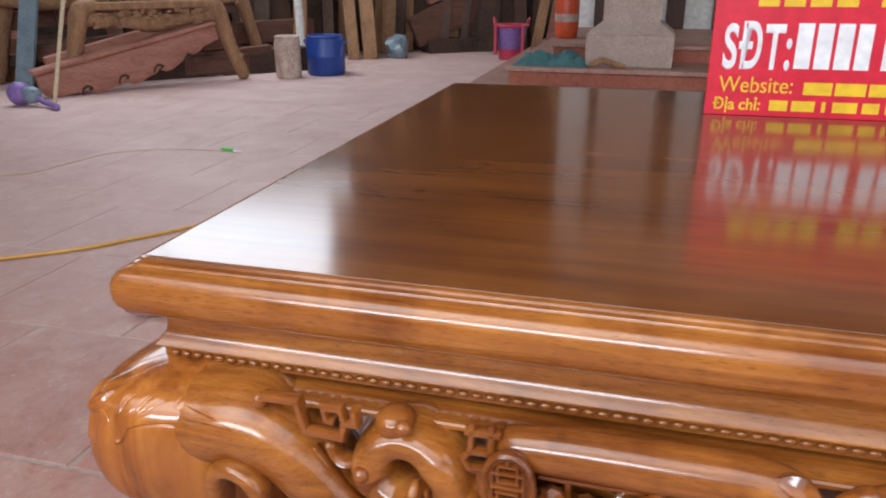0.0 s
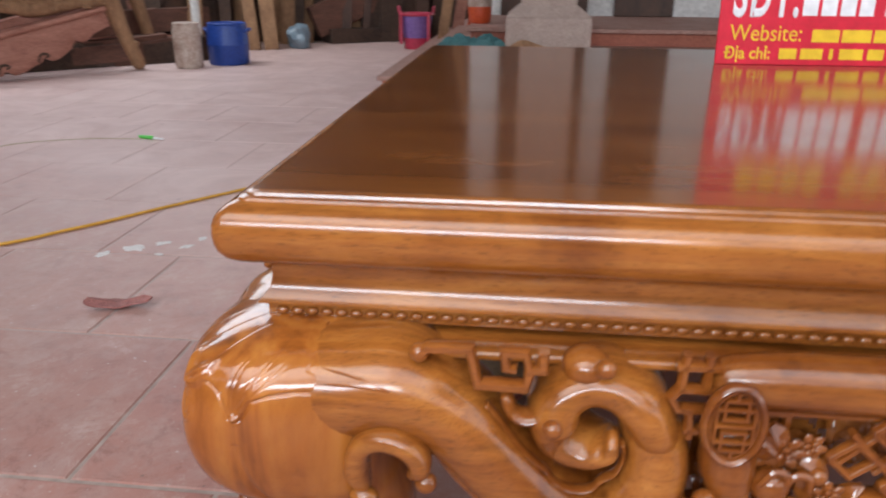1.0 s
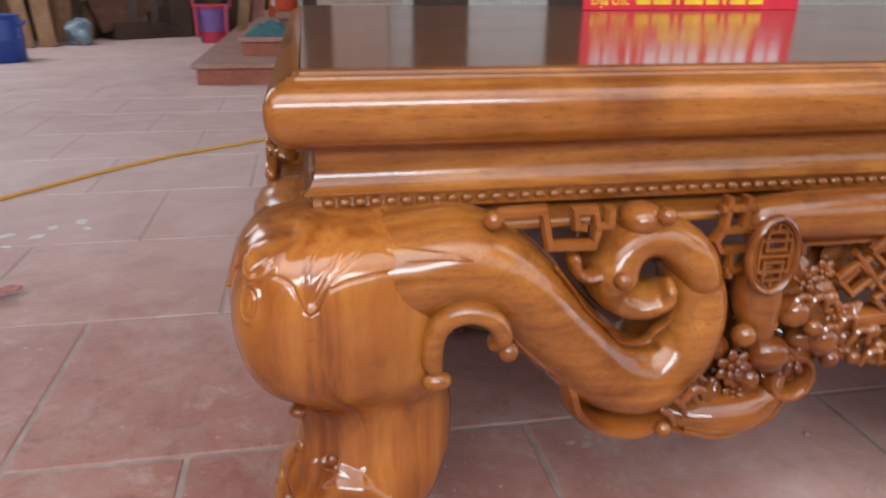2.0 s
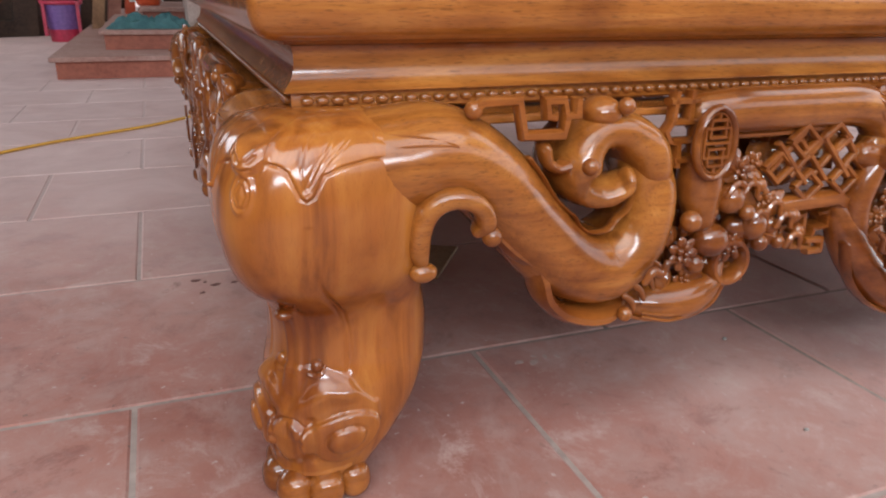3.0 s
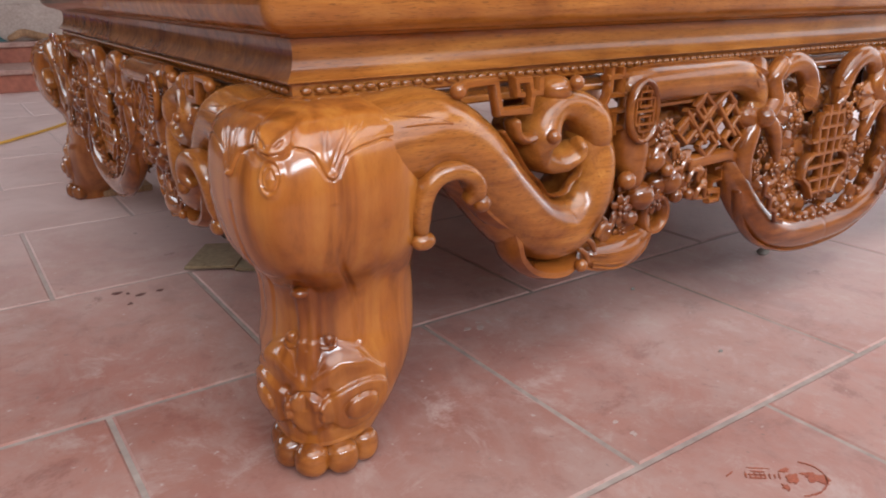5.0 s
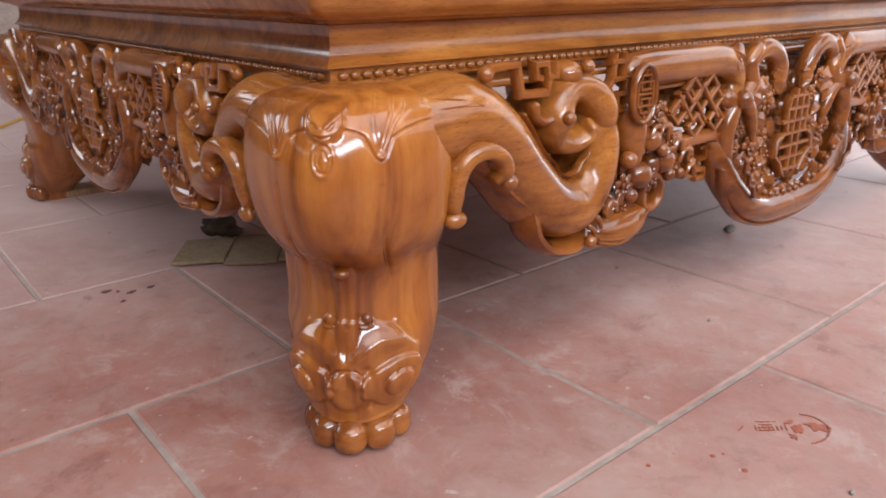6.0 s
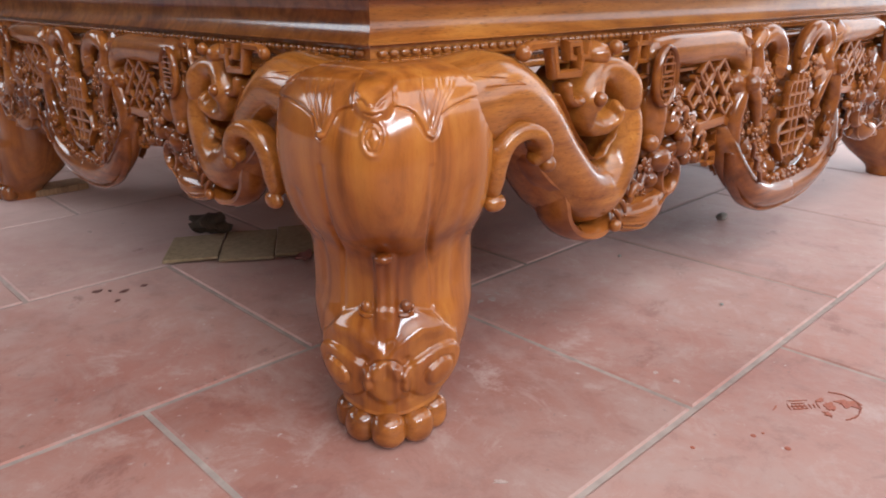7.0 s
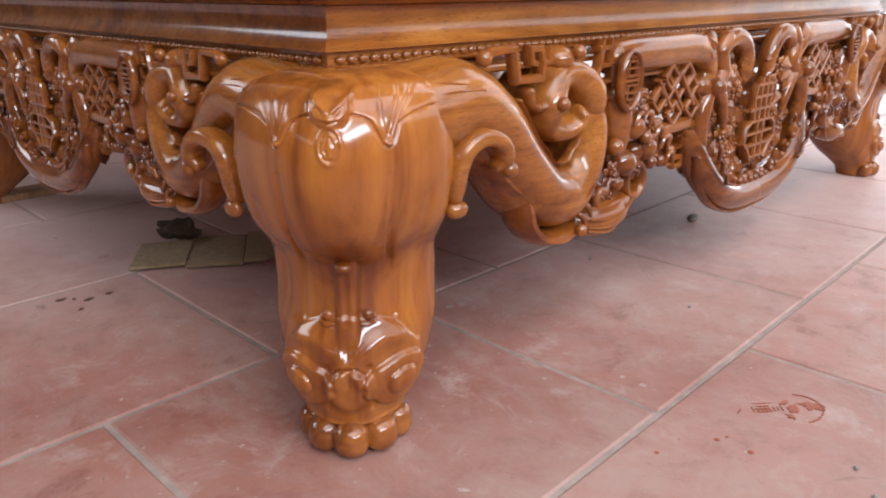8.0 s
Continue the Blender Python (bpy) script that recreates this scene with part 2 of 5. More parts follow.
def thing(name, label, category, m=None, group="", kind=""):
    ob = new(name)
    ob.empty_display_size = 0.05
    if m is not None:
        ob.matrix_world = m
    return tagged(ob, label, category, group, kind)


def solid(name, bm, material, label, category, m=None, group="", kind="", smooth=False):
    ob = new(name, link(name, bm, material, smooth))
    if m is not None:
        ob.matrix_world = m
    return tagged(ob, label, category, group, kind)


def box(bm, x0, x1, y0, y1, z0, z1, bev=0.0, segs=2):
    r = bmesh.ops.create_cube(bm, size=1.0, matrix=Matrix.Translation(((x0 + x1) / 2, (y0 + y1) / 2, (z0 + z1) / 2)) @ Matrix.Diagonal((x1 - x0, y1 - y0, z1 - z0, 1)))
    if bev > 0:
        edges = {e for v in r["verts"] for e in v.link_edges}
        bmesh.ops.bevel(bm, geom=list(edges), offset=bev, segments=segs, affect="EDGES", profile=0.5)
    return bm


def one_box(*a, **k):
    return box(bmesh.new(), *a, **k)


def grid_faces(bm, rings, closed_u=True, cap=True):
    """Joins rings of vertices into a skin."""
    n = len(rings[0])
    for a, b in zip(rings[:-1], rings[1:]):
        for i in range(n if closed_u else n - 1):
            j = (i + 1) % n
            bm.faces.new((a[i], a[j], b[j], b[i]))
    if cap and closed_u:
        bm.faces.new(list(reversed(rings[0])))
        bm.faces.new(rings[-1])
    return bm


def glide(pts, steps):
    """A smooth line through rows of numbers (Catmull-Rom)."""
    p = [np.array(q, float) for q in pts]
    p = [2 * p[0] - p[1]] + p + [2 * p[-1] - p[-2]]
    out = []
    for i in range(1, len(p) - 2):
        for k in range(steps):
            t = k / steps
            out.append(0.5 * (2 * p[i] + (p[i + 1] - p[i - 1]) * t + (2 * p[i - 1] - 5 * p[i] + 4 * p[i + 1] - p[i + 2]) * t * t
                              + (3 * p[i] - p[i - 1] - 3 * p[i + 1] + p[i + 2]) * t ** 3))
    out.append(p[-2])
    return out


def tube(bm, rows, segs=10, steps=6, flat=1.0, depth_axis=(0, -1, 0), square=False, round_ends=True, closed=False, power=2.0):
    """A swept member: rows of x, y, z, radius. flat scales it along the depth axis, power above 2 squares its section."""
    line = glide(rows, steps) if steps > 1 else [np.array(r, float) for r in rows]
    d = np.array(depth_axis, float)
    rings = []
    n = len(line)
    for i, q in enumerate(line):
        a, b = line[max(i - 1, 0)][:3], line[min(i + 1, n - 1)][:3]
        if closed:
            a, b = line[(i - 1) % n][:3], line[(i + 1) % n][:3]
        t = b - a
        t = t / (np.linalg.norm(t) + 1e-12)
        side = np.cross(t, d)
        side = side / (np.linalg.norm(side) + 1e-12)
        up = np.cross(side, t)
        r = q[3]
        if square:
            corners = [(1, 0.55), (0.55, 1), (-0.55, 1), (-1, 0.55), (-1, -0.55), (-0.55, -1), (0.55, -1), (1, -0.55)]
            # mitre: widen at sharp bends
            ta, tb = q[:3] - a, b - q[:3]
            la, lb = np.linalg.norm(ta), np.linalg.norm(tb)
            w = 1.0
            if la > 1e-9 and lb > 1e-9:
                c = float(np.clip(np.dot(ta, tb) / la / lb, -0.2, 1))
                w = 1 / max(math.sqrt((1 + c) / 2), 0.6)
            ring = [q[:3] + side * r * w * u + up * r * flat * v for u, v in corners]
        else:
            ring = []
            for k in range(segs):
                cx, sx = math.cos(2 * math.pi * k / segs), math.sin(2 * math.pi * k / segs)
                ring.append(q[:3] + side * r * math.copysign(abs(cx) ** (2 / power), cx) + up * r * flat * math.copysign(abs(sx) ** (2 / power), sx))
        rings.append(ring)
    if round_ends and not square and not closed:
        for end in (0, -1):
            c = line[end][:3]
            nb = line[1 if end == 0 else -2][:3]
            t = c - nb
            t = t / (np.linalg.norm(t) + 1e-12)
            r = line[end][3]
            extra = []
            for k in (0.5, 0.86):
                extra.append([c + t * r * k + (np.array(v) - c) * math.sqrt(1 - k * k) for v in rings[end]])
            if end == 0:
                rings = [extra[1], extra[0]] + rings
            else:
                rings = rings + extra
    vr = [[bm.verts.new(v) for v in ring] for ring in rings]
    if closed:
        vr.append(vr[0])
    return grid_faces(bm, vr, True, not closed)


def ball(bm, c, r, squash=(1, 1, 1), seg=14, rings=9):
    bmesh.ops.create_uvsphere(bm, u_segments=seg, v_segments=rings, radius=1.0, matrix=Matrix.Translation(c) @ Matrix.Diagonal((r * squash[0], r * squash[1], r * squash[2], 1)))
    return bm


def lathe(bm, profile, segs=24, c=(0, 0, 0)):
    """Rows of radius and height turned about the upright axis."""
    rings = [[bm.verts.new((c[0] + r * math.cos(2 * math.pi * k / segs), c[1] + r * math.sin(2 * math.pi * k / segs), c[2] + z)) for k in range(segs)] for r, z in profile]
    return grid_faces(bm, rings)


def frame_sweep(bm, profile, w, l, soft=0.0):
    """A profile of (outward, height) carried round a w by l rectangle; soft: radius of the corners."""
    rings = []
    for o, z in profile:
        ring = []
        for cx, cy, a0 in ((-o, -o, 180), (w + o, -o, 270), (w + o, l + o, 0), (-o, l + o, 90)):
            sx, sy = (1 if cx < w / 2 else -1), (1 if cy < l / 2 else -1)
            for k in range(6 if soft else 1):
                a = radians(a0 + 18 * k)
                r = soft
                ring.append((cx + sx * r + r * math.cos(a), cy + sy * r + r * math.sin(a), z) if soft else (cx, cy, z))
        rings.append([bm.verts.new(v) for v in ring])
    return grid_faces(bm, rings, True, False)


# ---------------------------------------------------------------- floor of terracotta tiles in running bond
TX, TY, X0, Y0 = 0.497, 0.478, 0.293, 0.222
JOINT = 0.0075
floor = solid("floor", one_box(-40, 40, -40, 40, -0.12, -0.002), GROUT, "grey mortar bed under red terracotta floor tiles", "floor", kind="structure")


def tile_mesh(name):
    bm = bmesh.new()
    a, b = (TX - JOINT) / 2, (TY - JOINT) / 2
    lip = 0.003
    low = [bm.verts.new(v) for v in ((-a, -b, -0.006), (a, -b, -0.006), (a, b, -0.006), (-a, b, -0.006))]
    mid = [bm.verts.new(v) for v in ((-a, -b, -0.002), (a, -b, -0.002), (a, b, -0.002), (-a, b, -0.002))]
    top = [bm.verts.new(v) for v in ((-a + lip, -b + lip, 0), (a - lip, -b + lip, 0), (a - lip, b - lip, 0), (-a + lip, b - lip, 0))]
    grid_faces(bm, [low, mid, top])
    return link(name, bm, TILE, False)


# ---------------------------------------------------------------- the carved platform table
W, L = 1.83, 1.43
TOP = 0.563
table = thing("carved_platform_table", "large varnished golden brown carved wooden platform table on tiled floor", "table")

# slab with a rounded nose and a small stepped lip
slab_profile = [(-0.10, 0.4885), (0.010, 0.4885), (0.0145, 0.4895), (0.018, 0.4925), (0.024, 0.4930), (0.032, 0.4955), (0.039, 0.5005), (0.0436, 0.5075), (0.0460, 0.516), (0.0468, 0.525), (0.0462, 0.534), (0.0438, 0.5415),
                (0.0395, 0.5475), (0.033, 0.5520), (0.0275, 0.5540), (0.0255, 0.5550), (0.0248, 0.5575), (0.0195, 0.5590), (0.0185, 0.5618), (0.013, TOP)]
bm = bmesh.new()
frame_sweep(bm, slab_profile, W, L, 0.012)
o = slab_profile[-1][0]
part("edge_moulding", bm, WOOD_X, table, "rounded glossy edge of the table top")
bm = bmesh.new()
box(bm, -o + 0.001, W + o - 0.001, -o + 0.001, L + o - 0.001, 0.489, TOP + 0.0006, 0.0006, 1)
part("tabletop", bm, WOOD_TOP, table, "mirror-glossy dark brown wooden table top", False)

neck_profile = [(-0.05, 0.4875), (0.0045, 0.4875), (0.0030, 0.4830), (0.0024, 0.4780), (0.0024, 0.4735), (0.0027, 0.4690), (0.0033, 0.4645), (0.0046, 0.4600), (0.0065, 0.4560), (0.0080, 0.4538), (0.0096, 0.4515), (0.0114, 0.4494), (0.0133, 0.4473), (0.0150, 0.4458),
                (0.0150, 0.4440), (0.0105, 0.4432), (0.0080, 0.4424), (0.0072, 0.4405), (0.0072, 0.4270), (0.004, 0.4245), (-0.06, 0.4240)]
bm = bmesh.new()
frame_sweep(bm, neck_profile, W, L)
part("neck_moulding", bm, WOOD_X, table, "glossy hollow moulding under the table top")

bm = bmesh.new()
box(bm, 0.02, W - 0.02, 0.02, L - 0.02, 0.425, 0.486)
part("underframe", bm, WOOD_X, table, smooth=False)

# row of beads
bm = bmesh.new()
ball(bm, (0, 0, 0), 0.0045, (1.55, 0.95, 0.95), 10, 7)
bead_mesh = link("bead", bm, WOOD_X)
STEPB = 0.0153
for k in range(int(W / STEPB)):
    part("bead", bead_mesh, None, table).location = (0.008 + k * STEPB, -0.0088, 0.4350)
for k in range(int(L / STEPB)):
    ob = part("bead", bead_mesh, None, table)
    ob.location, ob.rotation_euler = (-0.0088, 0.008 + k * STEPB, 0.4350), (0, 0, math.pi / 2)

# ---- legs
# height, outward reach of the outer faces, inner reach, squareness
LEG = [(0.0, 0.046, 0.036, 2.2), (0.020, 0.051, 0.042, 2.2), (0.040, 0.052, 0.060, 2.3), (0.070, 0.054, 0.090, 2.3), (0.105, 0.055, 0.113, 2.4), (0.140, 0.054, 0.124, 2.5),
       (0.165, 0.048, 0.128, 2.6), (0.200, 0.047, 0.127, 2.7), (0.226, 0.052, 0.121, 2.8), (0.243, 0.064, 0.116, 3.0), (0.257, 0.076, 0.111, 3.1), (0.275, 0.086, 0.108, 3.2),
       (0.300, 0.094, 0.107, 3.2), (0.330, 0.099, 0.108, 3.1), (0.360, 0.099, 0.110, 2.9), (0.385, 0.094, 0.112, 2.8), (0.403, 0.0855, 0.114, 2.8), (0.4155, 0.072, 0.110, 2.8), (0.4235, 0.053, 0.108, 2.8),
       (0.4285, 0.030, 0.104, 2.8), (0.4305, 0.008, 0.10, 2.8)]


def leg_section(z):
    for k in range(len(LEG) - 1):
        if z <= LEG[k + 1][0] or k == len(LEG) - 2:
            p = [LEG[max(k - 1, 0)], LEG[k], LEG[k + 1], LEG[min(k + 2, len(LEG) - 1)]]
            span = p[2][0] - p[1][0]
            t = min(1.0, max(0.0, (z - p[1][0]) / span))
            out = []
            for j in (1, 2, 3):
                m1 = (p[2][j] - p[0][j]) / max(p[2][0] - p[0][0], 1e-6) * span
                m2 = (p[3][j] - p[1][j]) / max(p[3][0] - p[1][0], 1e-6) * span
                out.append((2 * t ** 3 - 3 * t * t + 1) * p[1][j] + (t ** 3 - 2 * t * t + t) * m1 + (3 * t * t - 2 * t ** 3) * p[2][j] + (t ** 3 - t * t) * m2)
            return out


def ridge(x, z, line, sigma):
    """How near (x, z) lies to a line on the leg's skin: 1 on it, falling away softly."""
    best = 1e9
    for (a0, z0), (a1, z1) in zip(line[:-1], line[1:]):
        px, qx = a0 * SKIN, a1 * SKIN
        dx, dz = qx - px, z1 - z0
        t = np.clip(((x - px) * dx + (z - z0) * dz) / (dx * dx + dz * dz), 0, 1)
        best = np.minimum(best, (x - px - t * dx) ** 2 + (z - z0 - t * dz) ** 2)
    return np.exp(-best / sigma ** 2)


def rise(d, w):
    return 0.5 + 0.5 * np.tanh(d / (2 * w))


SKIN = 0.00125
BROW = [(1, 0.1180), (9, 0.1265), (22, 0.1420), (35, 0.1385)]
FLUTE = [(30.5, 0.335), (31.5, 0.282), (32, 0.252), (33, 0.222), (34, 0.190), (33.5, 0.160)]
FLANK = [(62, 0.300), (58, 0.255), (57, 0.180)]
SCALLOP = [(11, 0.3950), (16, 0.3925), (20, 0.3880), (23.7, 0.3770), (27, 0.3660), (30, 0.3625), (33, 0.3655), (37, 0.3840), (46, 0.3905), (60, 0.3952), (75, 0.3945), (90, 0.3920)]
VEINS = ([(28.5, 0.370), (26, 0.390), (25.5, 0.409), (28, 0.423)], [(29.5, 0.370), (34, 0.394), (42, 0.421)], [(31, 0.371), (39, 0.396), (49, 0.4128), (58, 0.421)])
FROND = [(90, 0.3935), (80, 0.4035), (69, 0.4070), (63, 0.4110), (64, 0.4190)]
MASK_EDGE = ((0, 0.168), (13, 0.165), (19, 0.162), (34, 0.152), (43, 0.138), (53, 0.125))
CUFF = [(0, 0.0350), (20, 0.0365), (31, 0.0385), (60, 0.0430)]


def leg_relief(th, z):
    """The carving of the leg as a height over its smooth skin, alike on both sides of the corner."""
    t = np.abs(np.asarray(th, float))
    z = np.asarray(z, float)
    x = t * SKIN
    h = 0.008 * np.exp(-((z - 0.100) / 0.045) ** 2) * np.exp(-(t / 60) ** 4)
    # petals of the bulb parted by flutes that deepen towards its foot
    deep = 0.0016 + 0.0048 * np.exp(-((z - 0.243) / 0.034) ** 2)
    h = h - deep * ridge(x, z, FLUTE, 0.0030) - 0.0016 * ridge(x, z, FLANK, 0.006)
    h = h + 0.0020 * np.exp(-((x - 0.020) / 0.016) ** 2) * rise(z - 0.25, 0.010) * rise(0.33 - z, 0.02)
    # the beast's mask: raised face, heavy brows, round eyes, snout
    top = np.interp(t, [q[0] for q in MASK_EDGE], [q[1] for q in MASK_EDGE])
    side = np.interp(z, [0.03, 0.040, 0.070, 0.100, 0.125, 0.17], [50, 56, 61, 61, 56, 40])
    face = rise(top - z, 0.0008) * rise((side - t) * SKIN, 0.0010) * rise(z - 0.040, 0.003)
    h = h + 0.0040 * face
    h = h + 0.0048 * ridge(x, z, BROW, 0.0092) * rise(top - z, 0.003) - 0.0012 * ridge(x, z, [(0, 0.116), (0, 0.135)], 0.0040)
    rx, rz = x - 38 * SKIN, z - 0.089
    r, phi = np.hypot(rx, rz), np.arctan2(rz, rx)
    tear = 0.031 + 0.006 * np.exp(-((np.abs(phi) - 2.9) / 0.4) ** 2)
    h = h + 0.0066 * rise(tear - r, 0.0016) + 0.0030 * rise(0.0150 - r, 0.0010) + 0.0028 * np.exp(-(r / 0.012) ** 2)
    h = h - 0.0026 * np.exp(-((r - tear) / 0.0022) ** 2) - 0.0024 * np.exp(-((r - 0.0160) / 0.0016) ** 2) * rise(rz + 0.012, 0.004)
    d = np.hypot(x / 0.020, (z - 0.086) / 0.027)
    h = h + 0.0075 * rise((1 - d) * 0.020, 0.0022)
    h = h - 0.0042 * ridge(x, z, [(0, 0.1125), (5, 0.1110), (10, 0.1040)], 0.0018) + 0.0030 * ridge(x, z, [(5, 0.104), (8, 0.094)], 0.0042) - 0.0020 * ridge(x, z, [(0, 0.108), (0, 0.094)], 0.0024)
    h = h - 0.0036 * ridge(x, z, [(13.5, 0.110), (17, 0.090), (19, 0.062)], 0.0040)
    # cuff above the toes
    h = h + 0.0024 * ridge(x, z - 0.0035, CUFF, 0.0028) - 0.0030 * ridge(x, z + 0.0005, CUFF, 0.0020)
    # snout strap climbing to the bulb
    strap = rise(0.0080 - x, 0.0009) * rise(0.233 - z, 0.0015) * rise(z - 0.150, 0.006)
    h = h + 0.0085 * strap - 0.0016 * ridge(x, z, [(0, 0.160), (0, 0.222)], 0.0030)
    # bat wings over the hip: a puffed sheet with an engraved rim, ribs fanning from its tip
    edge = np.interp(t, [q[0] for q in SCALLOP], [q[1] for q in SCALLOP])
    fade = rise(52 - t, 4.0)
    on = rise(z - edge, 0.0006) * (t > 9)
    h = h + on * (0.0003 + 0.0014 * fade)
    h = h - 0.0020 * ridge(x, z + 0.0012, SCALLOP, 0.0013) * rise(t - 9, 0.6)
    h = h + 0.0030 * np.exp(-((x - 30 * SKIN) ** 2 * 3 + (z - 0.3655) ** 2) / 0.0050 ** 2)
    for line in VEINS:
        h = h + on * (0.0015 * ridge(x, z, line, 0.0009) - 0.0014 * ridge(x, z, line, 0.0022))
    h = h - 0.0012 * ridge(x, z, FROND, 0.0011)
    h = h + 0.0024 * np.exp(-(x / 0.012) ** 2) * rise(z - 0.25, 0.006) * rise(0.345 - z, 0.01)
    # the bat's head over a drop-shaped leaf
    d = np.hypot(x / 0.0074, (z - 0.3675) / 0.0185)
    h = h + 0.0030 * rise((1 - d) * 0.0105, 0.0008) - 0.0020 * np.exp(-((d - 0.72) / 0.10) ** 2)
    h = h - 0.0012 * ridge(x, z, [(0, 0.355), (2.6, 0.366), (0.5, 0.376)], 0.0010) * (d < 0.7)
    d = np.hypot(x / (0.0115 + 0.10 * np.maximum(z - 0.395, 0)), (z - 0.4030) / 0.0175)
    h = h + 0.0075 * rise((1 - d) * 0.0135, 0.0014)
    h = h + 0.0030 * ridge(x, z, [(1.5, 0.3985), (5, 0.4050), (9, 0.4120)], 0.0022) + 0.0030 * np.exp(-(x ** 2 + (z - 0.3925) ** 2) / 0.0048 ** 2) - 0.0020 * ridge(x, z, [(0, 0.3880), (3.5, 0.3895)], 0.0012)
    h = h - 0.0016 * ridge(x, z, [(3.0, 0.3960), (4.6, 0.4005)], 0.0012)
    return np.where(t > 100, 0.0, h)


def leg_point(th, z, off=0.0):
    """A place on the skin of the leg at the origin corner; th: degrees round from the outward diagonal, to the front side when positive."""
    o, i, p = leg_section(z)
    c, h = (i - o) / 2, (i + o) / 2
    th = (th + 180) % 360 - 180
    a = radians(225 + th)
    ux, uy = math.cos(a), math.sin(a)
    r = (abs(ux) ** p + abs(uy) ** p) ** (-1 / p) * h
    r += off + float(leg_relief(th, z))
    return (c + 0.008 + r * ux, c - 0.008 + r * uy, z)


bm = bmesh.new()
zs = [0.0016 * k for k in range(209)] + [0.3344 + 0.00086 * k for k in range(91)] + [0.4118 + 0.0187 * math.sin(math.pi / 2 * k / 16) for k in range(1, 17)]
ths = [-180 + 5 * k for k in range(17)] + [-95 + 1.5 * k for k in range(14)] + [-74 + 1.2 * k for k in range(6)] + [-66.8 + 0.6 * k for k in range(70)] + [-24.4 + 0.55 * k for k in range(89)] + [24.8 + 0.6 * k for k in range(70)] + [66.8 + 1.2 * k for k in range(6)] + [74.4 + 1.5 * k for k in range(15)] + [97 + 5 * k for k in range(17)]
rings = []
for z in zs:
    o, i, p = leg_section(z)
    c, h = (i - o) / 2, (i + o) / 2
    a = np.radians(225 + np.array(ths))
    ux, uy = np.cos(a), np.sin(a)
    r = (np.abs(ux) ** p + np.abs(uy) ** p) ** (-1 / p) * h + leg_relief(ths, z)
    rings.append([bm.verts.new((c + 0.008 + rr * x, c - 0.008 + rr * y, z)) for rr, x, y in zip(r.tolist(), ux.tolist(), uy.tolist())])
grid_faces(bm, rings)
leg = part("leg", bm, WOOD_Z, table, "bulging varnished leg carved as a beast with a paw")


def on_leg(rows, steps=5, segs=7, flat=1.0):
    """A raised line on the leg: rows of angle, height, radius, lift."""
    bm = bmesh.new()
    pts = [(*leg_point(a, z, off), r) for a, z, r, off in (tuple(q) for q in glide(rows, steps))]
    n = len(pts)
    tube(bm, pts, segs, 1, flat, (-0.7, -0.7, 0.1))
    return bm


for s in (-1, 1):
    part("ear", ball(bmesh.new(), leg_point(13 * s, 0.1665, 0.0005), 0.0068, (1.0, 1.0, 1.1)), WOOD_Z, leg)
    part("mane", on_leg([(9 * s, 0.1585, 0.0022, 0.0005), (13 * s, 0.1575, 0.0030, 0.0005), (17 * s, 0.1605, 0.0028, 0.0005), (18 * s, 0.1665, 0.0018, 0.0005)]), WOOD_Z, leg)
part("nose_tip", ball(bmesh.new(), leg_point(0, 0.2305, 0.0005), 0.0088, (1.15, 1.15, 0.75)), WOOD_Z, leg)
for a, size in ((-80, 0.92), (-40, 1.0), (0, 1.06), (40, 1.0), (80, 0.92)):
    x, y, z = leg_point(a, 0.022, -0.002)
    bm = bmesh.new()
    bmesh.ops.create_uvsphere(bm, u_segments=20, v_segments=14, radius=1.0)
    for v in bm.verts:  # a knuckle: blunt in front, flat below
        v.co = Vector((math.copysign(abs(v.co.x) ** 0.85, v.co.x), math.copysign(abs(v.co.y) ** 0.85, v.co.y), math.copysign(abs(v.co.z) ** 0.8, v.co.z)))
    r = 0.0205 * size
    bm.transform(Matrix.Translation((x, y, 0.0222 * 0.96)) @ Matrix.Rotation(radians(225 + a), 4, "Z") @ Matrix.Diagonal((r * 1.10, r * 0.98, 0.0222 * 0.96, 1)))
    part("toe", bm, CARVED, leg)


# ---- aprons: member by member, in a frame of u (from the corner), w (height) and v (outward)
CENTRE = W / 2


def rows_uw(pts, v, r=None):
    """Design rows of (u, w, radius) or (u, w, radius, v) as places in space."""
    return [(q[0], -(q[3] if len(q) > 3 else v), q[1], q[2] if r is None else r) for q in pts]


def member(pts, v=0.06, flat=0.9, segs=14, steps=6, power=2.0):
    return tube(bmesh.new(), rows_uw(pts, v), segs, steps, flat, power=power)


def bar(pts, v, half, flat=1.0):
    return tube(bmesh.new(), [(u, -v, w, half) for u, w in pts], 4, 1, flat, square=True, round_ends=False)


def blob(u, w, v, r, squash=(1, 1, 1)):
    return ball(bmesh.new(), (u, -v, w), r, squash)


